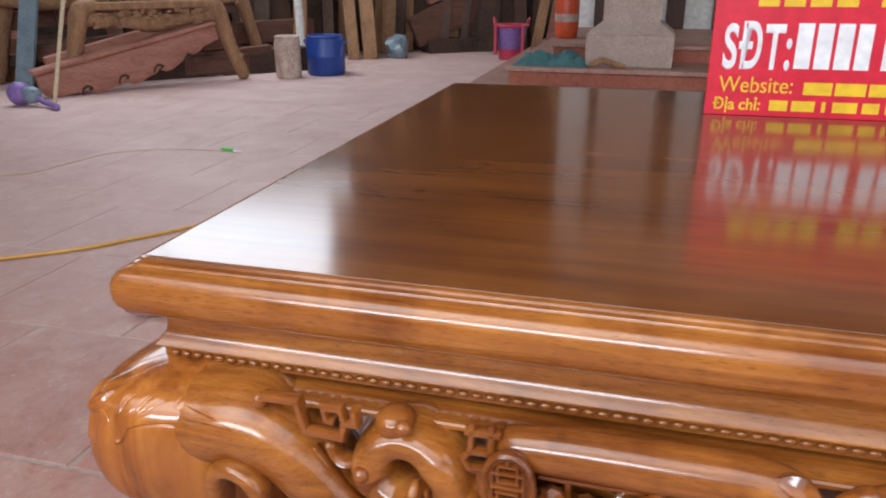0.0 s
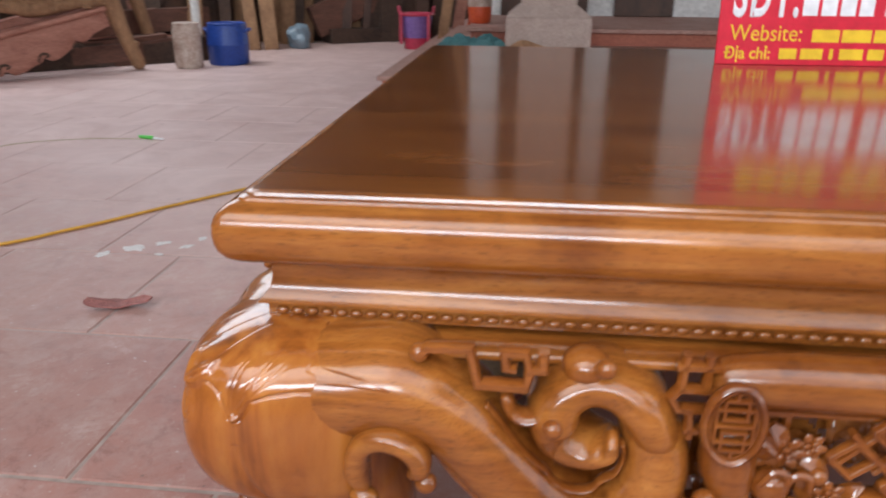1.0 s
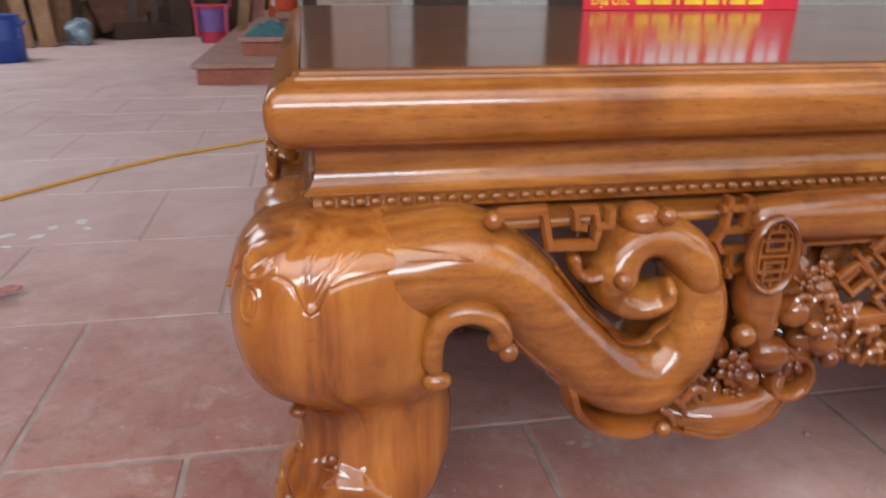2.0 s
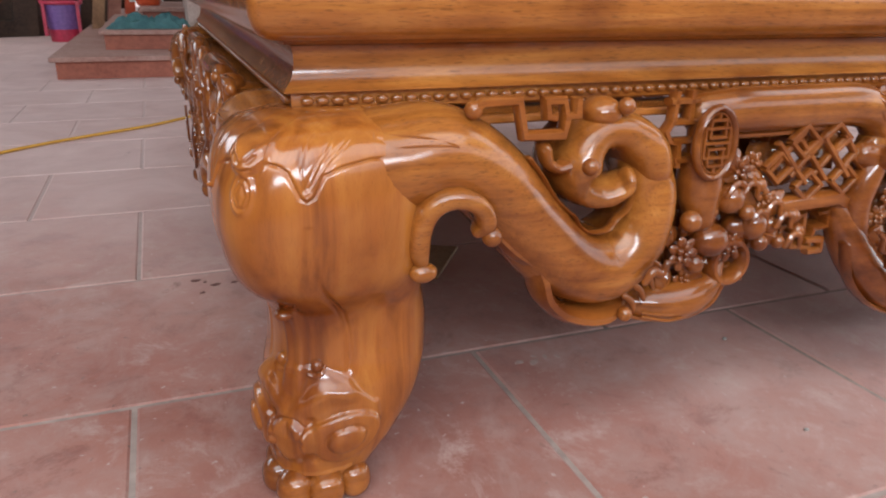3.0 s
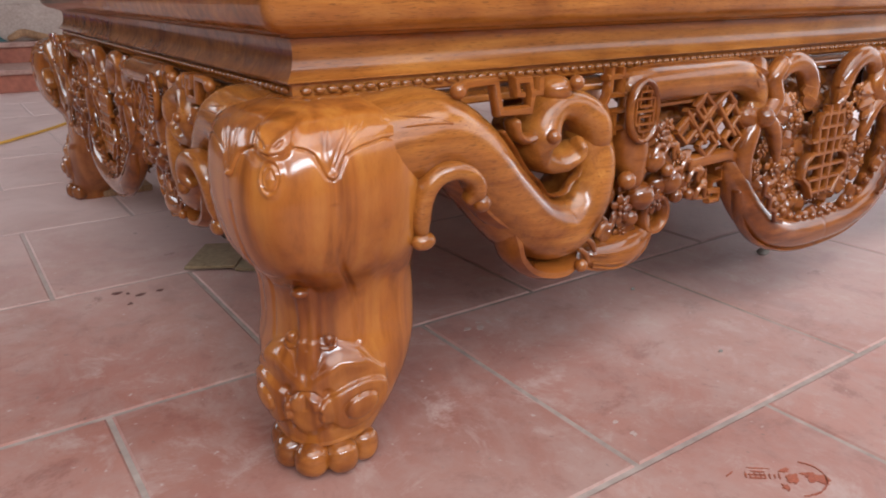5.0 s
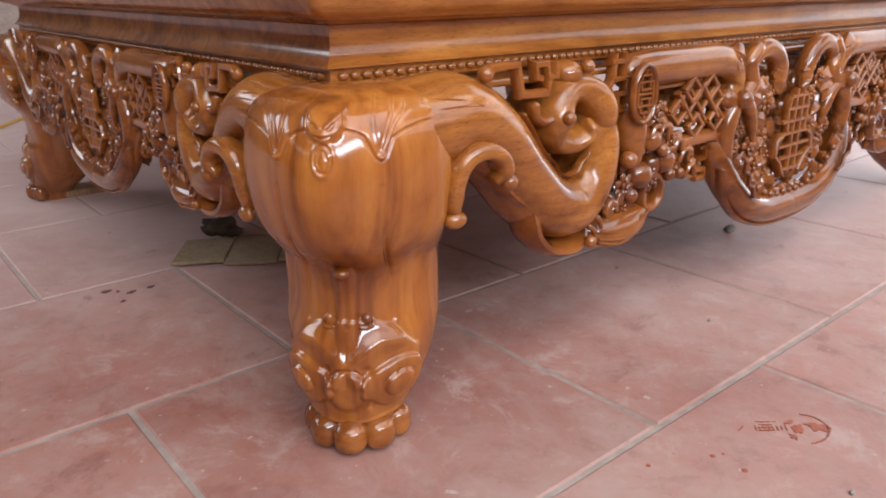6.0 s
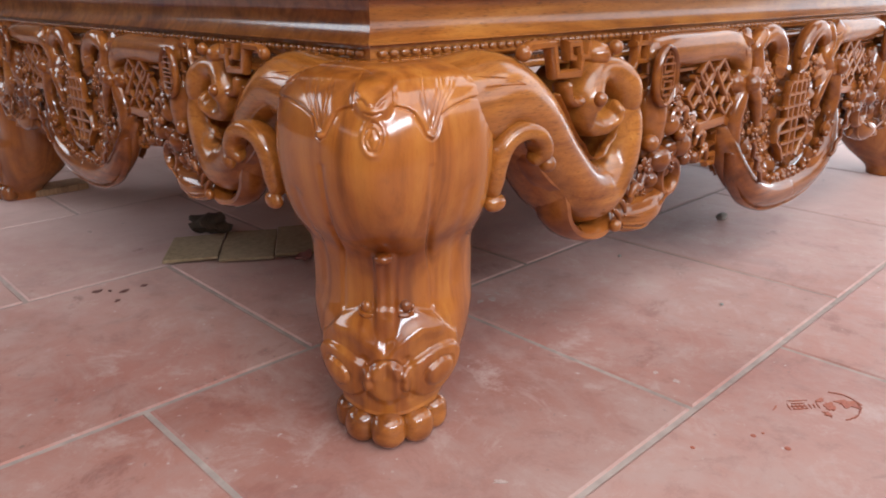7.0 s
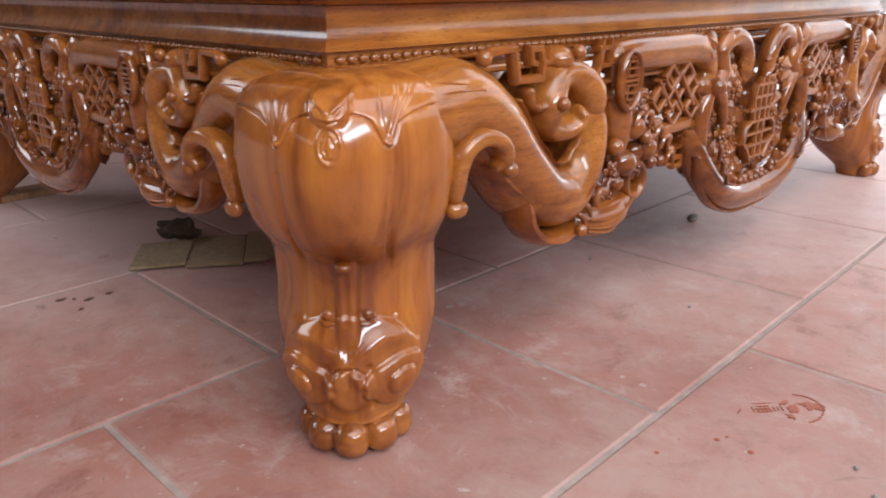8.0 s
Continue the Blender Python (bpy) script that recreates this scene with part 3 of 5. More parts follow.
def leafy(u, w, v, size, ang, width=0.45, curl=0.35):
    """A carved leaf: a small domed blade with a mid rib."""
    bm = bmesh.new()
    rings = []
    for k in range(7):
        t = k / 6
        half = size * width * math.sin(math.pi * min(1, t * 0.92 + 0.08)) ** 0.8 * (1 - 0.35 * t) + 0.0008
        row = []
        for j in range(9):
            x = -1 + 2 * (j % 9) / 8
            a, b = t * size, x * half
            h = curl * size * (math.sin(math.pi * t) * 0.5) - abs(x) * half * 0.5 + (0.0012 if j == 4 else 0)
            row.append((a, b, h))
        rings.append(row)
    ca, sa = math.cos(ang), math.sin(ang)
    vt = [[bm.verts.new((u + a * ca - b * sa, -(v + h), w + a * sa + b * ca)) for a, b, h in row] for row in rings]
    grid_faces(bm, vt, False, False)
    back = [[bm.verts.new((u + a * ca - b * sa, -(v + h - 0.006), w + a * sa + b * ca)) for a, b, h in row] for row in rings]
    grid_faces(bm, [list(reversed(r)) for r in back], False, False)
    border = [r[0] for r in vt] + vt[-1][1:] + [r[-1] for r in reversed(vt[:-1])] + list(reversed(vt[0][1:-1]))
    border_b = [r[0] for r in back] + back[-1][1:] + [r[-1] for r in reversed(back[:-1])] + list(reversed(back[0][1:-1]))
    for i in range(len(border)):
        j = (i + 1) % len(border)
        bm.faces.new((border[i], border_b[i], border_b[j], border[j]))
    bmesh.ops.recalc_face_normals(bm, faces=bm.faces)
    return bm


def flower(u, w, v, r, petals=6):
    """A carved blossom: two rings of cupped petals round a bud."""
    bm = bmesh.new()
    for ring, (n, rad, length, width, lift) in enumerate(((petals + 1, 0.66, 0.50, 0.34, 0.15), (petals - 1, 0.36, 0.36, 0.26, 0.55))):
        for k in range(n):
            a = 2 * math.pi * (k + 0.5 * ring) / n + u * 40
            m = Matrix.Translation((u, -v, w)) @ Matrix.Rotation(-a, 4, "Y") @ Matrix.Translation((rad * r, -lift * r * 0.5, 0)) @ Matrix.Rotation(-lift, 4, "Z") @ Matrix.Diagonal((length * r, 0.20 * r, width * r, 1))
            bmesh.ops.create_uvsphere(bm, u_segments=8, v_segments=6, radius=1.0, matrix=m)
    ball(bm, (u, -(v + r * 0.42), w), r * 0.20, (1, 1, 1), 8, 6)
    return bm


def pumpkin(u, w, v, r, ribs=8):
    bm = bmesh.new()
    rings = []
    for i in range(11):
        ph = -math.pi / 2 + math.pi * i / 10
        rings.append([])
        for k in range(32):
            a = 2 * math.pi * k / 32
            rr = r * math.cos(ph) * (1 - 0.12 * abs(math.sin(a * ribs / 2 + 0.3)) ** 0.4 if abs(math.cos(ph)) > 0.05 else 1) + 0.0003
            # the ribs run across, as on a melon lying on its side
            rings[-1].append(bm.verts.new((u + 1.1 * r * math.sin(ph), -(v + rr * math.cos(a)), w + rr * math.sin(a))))
    grid_faces(bm, rings)
    bmesh.ops.recalc_face_normals(bm, faces=bm.faces)
    return bm


def design():
    """The members of half an apron: name, bmesh, material."""
    out = []

    def add(name, bm, material=CARVED):
        out.append((name, bm, material))

    ARM = [(-0.02, 0.356, 0.050, 0.010), (0.04, 0.370, 0.056, 0.019), (0.09, 0.377, 0.055, 0.026), (0.136, 0.382, 0.050, 0.032), (0.186, 0.354, 0.046, 0.034), (0.234, 0.302, 0.044, 0.034), (0.286, 0.252, 0.046, 0.032),
           (0.336, 0.239, 0.046, 0.031), (0.374, 0.270, 0.040, 0.036), (0.385, 0.322, 0.034, 0.042), (0.374, 0.366, 0.028, 0.042)]
    add("scroll_arm", member(ARM, 0.06, 1.38, 34, 8, 2.15), WOOD_X)
    add("scroll_head", member([(0.386, 0.318, 0.018, 0.040), (0.382, 0.348, 0.0240, 0.036), (0.368, 0.378, 0.0262, 0.037), (0.345, 0.396, 0.0235, 0.036), (0.318, 0.399, 0.0220, 0.036), (0.296, 0.388, 0.0240, 0.036), (0.286, 0.365, 0.0265, 0.036),
                               (0.292, 0.344, 0.0250, 0.038), (0.309, 0.333, 0.0200, 0.046), (0.326, 0.334, 0.0145, 0.060), (0.337, 0.343, 0.0095, 0.074), (0.339, 0.353, 0.006, 0.082)], 0.06, 2.15, 28, 8, 2.5), WOOD_X)

    def arm_v(u, w):
        c, r, v = (float(np.interp(u, [q[0] for q in ARM[:5]], [q[k] for q in ARM[:5]])) for k in (1, 2, 3))
        return v + 1.38 * r * max(1 - (abs(w - c) / r) ** 2.15, 1e-4) ** (1 / 2.15)

    # engraved lines drawn as thin raised tubes, their groove shade in darker wood
    for line in ([(0.026, 0.392), (0.046, 0.397), (0.066, 0.4005), (0.098, 0.4025), (0.133, 0.4005)], [(0.059, 0.430), (0.0605, 0.418), (0.066, 0.4125), (0.093, 0.4105), (0.116, 0.4065), (0.133, 0.4005)]):
        add("frond", member([(u, w, 0.0013, arm_v(u, w)) for u, w in line], 0.1, 1, 6, 5))
    add("scallop_rim", member([(0.222, 0.378, .0026), (0.238, 0.358, .0026), (0.254, 0.334, .0026), (0.270, 0.318, .0026), (0.280, 0.310, .0026), (0.290, 0.296, .0026), (0.305, 0.289, .0026), (0.324, 0.291, .0026), (0.334, 0.303, .0026), (0.346, 0.312, .0026), (0.352, 0.330, .0026), (0.350, 0.345, .003)], 0.070, 3.0, 8, 5))
    add("lower_rim", member([(0.166, 0.332, .008), (0.186, 0.304, .009), (0.212, 0.277, .010), (0.238, 0.258, .011), (0.248, 0.238, .011), (0.256, 0.214, .011), (0.276, 0.194, .011), (0.303, 0.184, .012), (0.330, 0.182, .012), (0.347, 0.190, .011), (0.356, 0.202, .008)], 0.052, 2.6, 10, 5))
    add("volute", member([(0.101, 0.283, .0085, .076), (0.0975, 0.298, .0115, .078), (0.0975, 0.316, .0120, .081), (0.103, 0.334, .0118, .085), (0.115, 0.346, .0112, .089), (0.132, 0.350, .0108, .093), (0.149, 0.345, .0104, .096), (0.160, 0.333, .0104, .097),
                          (0.162, 0.321, .0098, .096), (0.156, 0.314, .0065, .094)], 0.0845, 1.7, 20, 7, 2.8), WOOD_X)
    add("volute_bead", blob(0.168, 0.309, 0.104, 0.0105), WOOD_X)
    add("volute_bead", blob(0.103, 0.271, 0.083, 0.0112, (1.35, 1, 0.95)), WOOD_X)
    add("curl", member([(0.240, 0.387, .0070), (0.245, 0.372, .0065), (0.256, 0.365, .0070), (0.272, 0.368, .0075)], 0.066, 2.2, 12, 5))
    add("curl_bead", blob(0.283, 0.369, 0.092, 0.0095))
    add("finial", blob(0.312, 0.419, 0.056, 0.020, (1.15, 1.3, 0.9)))
    add("finial_bead", blob(0.328, 0.428, 0.080, 0.0095))
    add("key_fret", bar([(0.158, 0.430), (0.166, 0.437), (0.205, 0.438), (0.213, 0.402), (0.257, 0.401), (0.260, 0.420), (0.272, 0.420), (0.272, 0.438)], 0.072, 0.0050, 1.7))
    add("key_fret", bar([(0.260, 0.420), (0.256, 0.436), (0.236, 0.436), (0.239, 0.420), (0.248, 0.419)], 0.072, 0.0044, 1.7))
    add("curl_bead", blob(0.158, 0.430, 0.072, 0.0095))
    for k, w in enumerate((0.428, 0.405, 0.384, 0.362)):
        add("ladder_fret", bar([(0.392 + 0.004 * k, w), (0.430 + 0.004 * k, w)], 0.064, 0.0040, 1.9))
    add("ladder_fret", bar([(0.400, 0.440), (0.398, 0.406), (0.390, 0.395), (0.396, 0.384), (0.408, 0.381), (0.410, 0.354)], 0.064, 0.0040, 1.9))
    add("ladder_fret", bar([(0.420, 0.440), (0.420, 0.406), (0.430, 0.406), (0.430, 0.354)], 0.064, 0.0040, 1.9))
    # medallion
    cu, cw = 0.442, 0.384
    ring = [(cu + 0.0255 * math.cos(a), cw + 0.039 * math.sin(a), 0.0042) for a in (2 * math.pi * k / 28 for k in range(28))]
    add("medallion", tube(bmesh.new(), rows_uw(ring, 0.088), 8, 1, 1.6, closed=True))
    ring = [(cu + 0.0205 * math.cos(a), cw + 0.0335 * math.sin(a), 0.0014) for a in (2 * math.pi * k / 28 for k in range(28))]
    add("medallion", tube(bmesh.new(), rows_uw(ring, 0.088), 6, 1, 2.2, closed=True))
    for dw, half in ((0.0255, 0.0100), (0.0165, 0.0170), (0.0065, 0.0120), (-0.0065, 0.0120), (-0.0165, 0.0170), (-0.0255, 0.0100)):
        add("medallion_bar", bar([(cu - half, cw + dw), (cu + half, cw + dw)], 0.088, 0.0021, 2.2))
    for s in (-1, 1):
        add("medallion_bar", bar([(cu + s * 0.0100, cw - 0.0255), (cu + s * 0.0100, cw - 0.0065)], 0.088, 0.0019, 2.2))
        add("medallion_bar", bar([(cu + s * 0.0100, cw + 0.0065), (cu + s * 0.0100, cw + 0.0255)], 0.088, 0.0019, 2.2))
        add("medallion_bar", bar([(cu + s * 0.0165, cw - 0.0165), (cu + s * 0.0165, cw + 0.0165)], 0.088, 0.0019, 2.2))
        add("medallion_bar", bar([(cu, cw + s * 0.0255), (cu, cw + s * 0.0335)], 0.088, 0.0019, 2.2))
    add("medallion_bar", bar([(cu - 0.0165, cw), (cu + 0.0165, cw)], 0.088, 0.0021, 2.2))
    # top log and its bend
    add("log", member([(0.446, 0.411, 0.024), (0.50, 0.413, 0.027), (0.60, 0.413, 0.027), (0.675, 0.412, 0.027), (0.712, 0.400, 0.026), (0.728, 0.374, 0.023), (0.716, 0.350, 0.019)], 0.055, 1.0, 16, 6), WOOD_X)
    add("thin_rail", bar([(0.470, 0.384), (0.560, 0.384), (0.640, 0.387)], 0.058, 0.0035, 2))
    add("hook_fret", bar([(0.478, 0.356), (0.500, 0.356), (0.500, 0.378), (0.482, 0.378)], 0.05, 0.004, 2))
    # endless knot of crossing bars
    for k in range(4):
        u, w = 0.556 + 0.033 * k, 0.352 - 0.006 * k
        add("knot_bar", bar([(u - 0.013, w - 0.014), (u + 0.036, w + 0.036)] if k < 3 else [(u - 0.010, w - 0.010), (u + 0.030, w + 0.030)], 0.067 + 0.002 * (k % 2), 0.0036, 1.5))
    for k in range(4):
        u, w = 0.556 + 0.034 * k, 0.366 + 0.002 * k
        add("knot_bar", bar([(u - 0.006, w + 0.008), (u + 0.044, w - 0.044)], 0.071 - 0.002 * (k % 2), 0.0036, 1.5))
    for u, w in ((0.556, 0.345), (0.590, 0.375), (0.640, 0.375), (0.694, 0.350), (0.664, 0.322), (0.606, 0.318)):
        add("knot_loop", bar([(u - 0.021, w), (u, w + 0.018), (u + 0.021, w), (u, w - 0.018), (u - 0.021, w)], 0.070, 0.0036, 1.5))
    add("branch", bar([(0.545, 0.292), (0.600, 0.295), (0.662, 0.297), (0.690, 0.284), (0.702, 0.245)], 0.062, 0.0115, 1.2))
    add("small_fret", bar([(0.600, 0.272), (0.620, 0.278), (0.622, 0.252), (0.606, 0.250), (0.604, 0.236), (0.636, 0.232), (0.640, 0.256), (0.662, 0.258), (0.660, 0.278), (0.642, 0.276)], 0.050, 0.0037, 4.2))
    add("small_fret", bar([(0.622, 0.244), (0.650, 0.242), (0.650, 0.228), (0.628, 0.228)], 0.066, 0.004, 1.6))
    add("stem", member([(0.446, 0.358, .024), (0.450, 0.326, .027), (0.456, 0.290, .020)], 0.062, 1, 12, 5))
    # fruit and flowers under the medallion
    add("pumpkin", pumpkin(0.468, 0.262, 0.070, 0.023))
    add("fruit", blob(0.488, 0.312, 0.072, 0.018))
    add("fruit", blob(0.528, 0.276, 0.070, 0.020))
    add("fruit", blob(0.430, 0.292, 0.080, 0.013))
    add("fruit", blob(0.508, 0.296, 0.082, 0.010))
    add("fruit", blob(0.560, 0.272, 0.066, 0.013))
    add("flower", flower(0.426, 0.252, 0.076, 0.019))
    add("flower", flower(0.500, 0.252, 0.072, 0.018, 5))
    add("flower", flower(0.498, 0.346, 0.070, 0.016, 5))
    add("flower", flower(0.540, 0.306, 0.074, 0.014, 5))
    add("flower", flower(0.580, 0.262, 0.062, 0.013, 5))
    add("pumpkin", pumpkin(0.512, 0.272, 0.062, 0.018))
    for u, w, r in ((0.448, 0.236, 0.012), (0.542, 0.252, 0.011), (0.588, 0.282, 0.010), (0.572, 0.250, 0.009), (0.462, 0.300, 0.009), (0.528, 0.326, 0.009), (0.600, 0.262, 0.009)):
        add("fruit", blob(u, w, 0.074, r))
    for u, w, r in ((0.466, 0.334, 0.014), (0.552, 0.282, 0.014), (0.520, 0.352, 0.013), (0.440, 0.214, 0.014)):
        add("flower", flower(u, w, 0.066, r, 5))
    for k in range(6):
        u, w = 0.476 + 0.020 * k, 0.318 - 0.012 * k + 0.014 * math.sin(k * 2.3)
        add("tendril", member([(u, w, 0.0035), (u + 0.010, w + 0.014, 0.004), (u + 0.022, w + 0.012, 0.004), (u + 0.024, w - 0.002, 0.003)], 0.082, 1, 7, 4))
    for u, w, size, ang in ((0.470, 0.358, 0.034, -0.6), (0.480, 0.372, 0.034, -1.1), (0.512, 0.336, 0.030, -0.4), (0.520, 0.318, 0.030, -1.2), (0.445, 0.292, 0.028, -2.2), (0.412, 0.284, 0.026, -1.6),
                            (0.548, 0.262, 0.032, -0.3), (0.505, 0.270, 0.030, -0.9), (0.530, 0.252, 0.030, 0.2), (0.440, 0.236, 0.034, -0.7), (0.414, 0.232, 0.030, -1.9), (0.468, 0.232, 0.030, 0.3), (0.484, 0.330, 0.028, 0.9), (0.555, 0.296, 0.026, 0.8)):
        add("leaf", leafy(u, w, 0.070, size, ang))
    # folded leaf and ring at the lower edge
    add("folded_leaf", member([(0.352, 0.196, 0.010, 0.05), (0.395, 0.188, 0.022, 0.056), (0.440, 0.188, 0.026, 0.058), (0.476, 0.200, 0.020, 0.058), (0.494, 0.226, 0.010, 0.058)], 0.056, 1.3, 14, 6))
    add("folded_leaf_rim", member([(0.350, 0.184, .003), (0.395, 0.170, .0035), (0.445, 0.166, .0035), (0.482, 0.178, .003), (0.496, 0.200, .003)], 0.071, 1.5, 6, 5))
    for d in (0.008, 0.015):
        add("fold_line", member([(0.378, 0.190 - d * 0.7, .0018, 0.080), (0.410, 0.188 - d, .0018, 0.088), (0.445, 0.190 - d, .0018, 0.0885 - d * 0.4), (0.478, 0.204 - d, .0016, 0.080)], 0.086, 1.2, 6, 5))
    for k in range(4):
        u, w = 0.352 + 0.011 * k, 0.200 + 0.013 * k
        add("claw", member([(u - 0.006, w + 0.012, 0.004), (u + 0.004, w + 0.004, 0.0045), (u + 0.010, w - 0.008, 0.003)], 0.084, 1, 8, 4))
    add("fold_line", member([(0.370, 0.200, .002), (0.410, 0.192, .002), (0.450, 0.194, .002), (0.480, 0.210, .002)], 0.087, 1.2, 6, 5))
    add("leaf_ring", tube(bmesh.new(), rows_uw([(0.500 + 0.024 * math.cos(a), 0.232 + 0.026 * math.sin(a), 0.0075) for a in (2 * math.pi * k / 20 for k in range(20))], 0.066), 10, 1, 2.0, closed=True))
    add("leaf_tip", leafy(0.512, 0.222, 0.060, 0.036, -0.75, 0.3))
    add("leaf_tip", leafy(0.492, 0.206, 0.060, 0.030, -1.2, 0.3))
    add("bud", blob(0.348, 0.190, 0.086, 0.009))
    add("bud", member([(0.362, 0.232, .004), (0.372, 0.244, .006), (0.384, 0.240, .005), (0.390, 0.252, .004)], 0.098, 1, 8, 5))
    # the tie and the centre cartouche
    add("tie_limb", member([(0.690, 0.352, 0.016), (0.712, 0.346, 0.018), (0.742, 0.350, 0.018), (0.764, 0.372, 0.016), (0.752, 0.402, 0.015), (0.770, 0.424, 0.014)], 0.070, 1, 12, 5))
    add("tie_limb", member([(0.716, 0.350, 0.014), (0.704, 0.325, 0.018), (0.694, 0.290, 0.018), (0.700, 0.256, 0.017), (0.712, 0.230, 0.016)], 0.072, 1, 12, 5))
    add("tie_knob", blob(0.716, 0.350, 0.088, 0.016))
    add("tie_limb", member([(0.734, 0.352, 0.012), (0.762, 0.330, 0.013), (0.778, 0.300, 0.011), (0.786, 0.276, 0.007)], 0.074, 1, 12, 5))
    add("arch", member([(0.758, 0.392, 0.013), (0.778, 0.416, 0.016), (0.810, 0.424, 0.018), (0.844, 0.412, 0.018), (0.864, 0.384, 0.017), (0.868, 0.354, 0.013)], 0.066, 1, 12, 6))
    add("cartouche_rim", member([(0.674, 0.296, 0.014, 0.056), (0.681, 0.268, 0.021, 0.062), (0.696, 0.234, 0.026, 0.070), (0.722, 0.198, 0.027, 0.078), (0.764, 0.166, 0.027, 0.083), (0.816, 0.147, 0.027, 0.083), (0.862, 0.140, 0.027, 0.083), (CENTRE, 0.138, 0.027, 0.083)], 0.082, 0.95, 16, 6))
    add("cartouche_bead", member([(0.672, 0.240, .004), (0.690, 0.190, .004), (0.736, 0.148, .004), (0.800, 0.122, .004), (0.856, 0.112, .004), (CENTRE, 0.109, .004)], 0.086, 2.5, 8, 6))
    add("key_chain", bar([(0.694, 0.262), (0.706, 0.252), (0.704, 0.236), (0.722, 0.228), (0.722, 0.212), (0.740, 0.204), (0.744, 0.188), (0.764, 0.182)], 0.112, 0.003, 1.2))
    for u, w, size, ang in ((0.684, 0.426, 0.044, -0.62), (0.694, 0.428, 0.044, -0.42), (0.686, 0.418, 0.040, -0.88), (0.760, 0.352, 0.050, -0.35), (0.764, 0.360, 0.050, 0.0), (0.758, 0.344, 0.046, -0.75), (0.850, 0.372, 0.042, -0.6),
                            (0.842, 0.386, 0.044, -0.2), (0.800, 0.250, 0.034, 0.8), (0.820, 0.220, 0.034, 0.4), (0.770, 0.232, 0.032, 0.3), (0.806, 0.190, 0.034, 0.7), (0.850, 0.180, 0.034, 1.2), (0.880, 0.168, 0.034, 1.6), (0.830, 0.184, 0.030, 2.2),
                            (0.880, 0.200, 0.032, 0.7), (0.790, 0.202, 0.030, 2.0), (0.800, 0.310, 0.036, -0.5), (0.845, 0.300, 0.032, -1.2)):
        add("leaf", leafy(u, w, 0.074, size, ang))
    for u, w, r in ((0.786, 0.256, 0.022), (0.824, 0.272, 0.020), (0.812, 0.226, 0.020), (0.846, 0.236, 0.019), (0.850, 0.204, 0.016), (0.836, 0.330, 0.018), (0.810, 0.360, 0.018), (0.900, 0.190, 0.015)):
        add("flower", flower(u, w, 0.068, r))
    # foliage sprouting along the inner edge of the cartouche
    for k in range(9):
        t = k / 8
        u, w = 0.716 + 0.190 * t, 0.232 - 0.075 * math.sin(math.pi / 2 * min(1, t * 1.25))
        add("leaf", leafy(u, w, 0.088, 0.030 + 0.006 * math.sin(k * 2.1), 1.1 + 0.8 * math.sin(k * 1.7)))
        add("fruit", blob(u + 0.010, w + 0.008, 0.092, 0.0065 + 0.002 * math.sin(k * 3.1)))
    for u, w, r in ((0.745, 0.262, 0.016), (0.760, 0.292, 0.014), (0.772, 0.322, 0.012), (0.752, 0.228, 0.012), (0.782, 0.342, 0.014), (0.856, 0.352, 0.014)):
        add("flower", flower(u, w, 0.064, r))
    # dim ground of low relief deep behind the openwork
    for seedv, (u0, u1, w0, w1, v) in enumerate(((0.425, 0.560, 0.236, 0.350, 0.030), (0.545, 0.705, 0.300, 0.392, 0.024), (0.735, CENTRE, 0.165, 0.405, 0.030), (0.395, 0.500, 0.190, 0.250, 0.024))):
        bm = bmesh.new()
        nu, nw = int((u1 - u0) / 0.005), int((w1 - w0) / 0.005)
        front, rear = [], []
        for i in range(nu + 1):
            front.append([])
            rear.append([])
            for j in range(nw + 1):
                u, w = u0 + (u1 - u0) * i / nu, w0 + (w1 - w0) * j / nw
                n = noise.noise(Vector((u * 42, w * 42, seedv * 7.0))) + 0.6 * noise.noise(Vector((u * 95, w * 95, seedv * 3.0)))
                front[-1].append(bm.verts.new((u, -(v + 0.016 * n), w)))
                rear[-1].append(bm.verts.new((u, -(v - 0.022), w)))
        keep = lambda i, j: noise.noise(Vector(((u0 + 0.005 * i) * 26, (w0 + 0.005 * j) * 26, 40 + seedv))) < (0.5 if seedv in (0, 2) else 0.3) and (0 < i < nu - 1 or seedv == 2 and i == nu - 1) and 0 < j < nw - 1 and ((i / nu - 0.5) ** 2 + (j / nw - 0.5) ** 2 < 0.27 or seedv == 2 and i / nu > 0.5 and abs(j / nw - 0.45) < 0.48)
        for i in range(nu):
            for j in range(nw):
                if keep(i, j):
                    bm.faces.new((front[i][j], front[i + 1][j], front[i + 1][j + 1], front[i][j + 1]))
                    bm.faces.new((rear[i][j + 1], rear[i + 1][j + 1], rear[i + 1][j], rear[i][j]))
        bmesh.ops.delete(bm, geom=[v for v in bm.verts if not v.link_faces], context="VERTS")
        add("relief_ground", bm)
    # longevity lattice at the centre
    for w, half in ((0.338, 0.030), (0.316, 0.040), (0.294, 0.052), (0.272, 0.044), (0.250, 0.056), (0.228, 0.046), (0.206, 0.030)):
        add("lattice_bar", bar([(CENTRE - half, w), (CENTRE, w)], 0.083, 0.0037, 1.9))
    add("lattice_bar", bar([(CENTRE - 0.012, 0.352), (CENTRE - 0.012, 0.200)], 0.083, 0.004, 1.9))
    add("lattice_bar", bar([(CENTRE - 0.030, 0.338), (CENTRE - 0.036, 0.316), (CENTRE - 0.030, 0.272)], 0.083, 0.0037, 1.9))
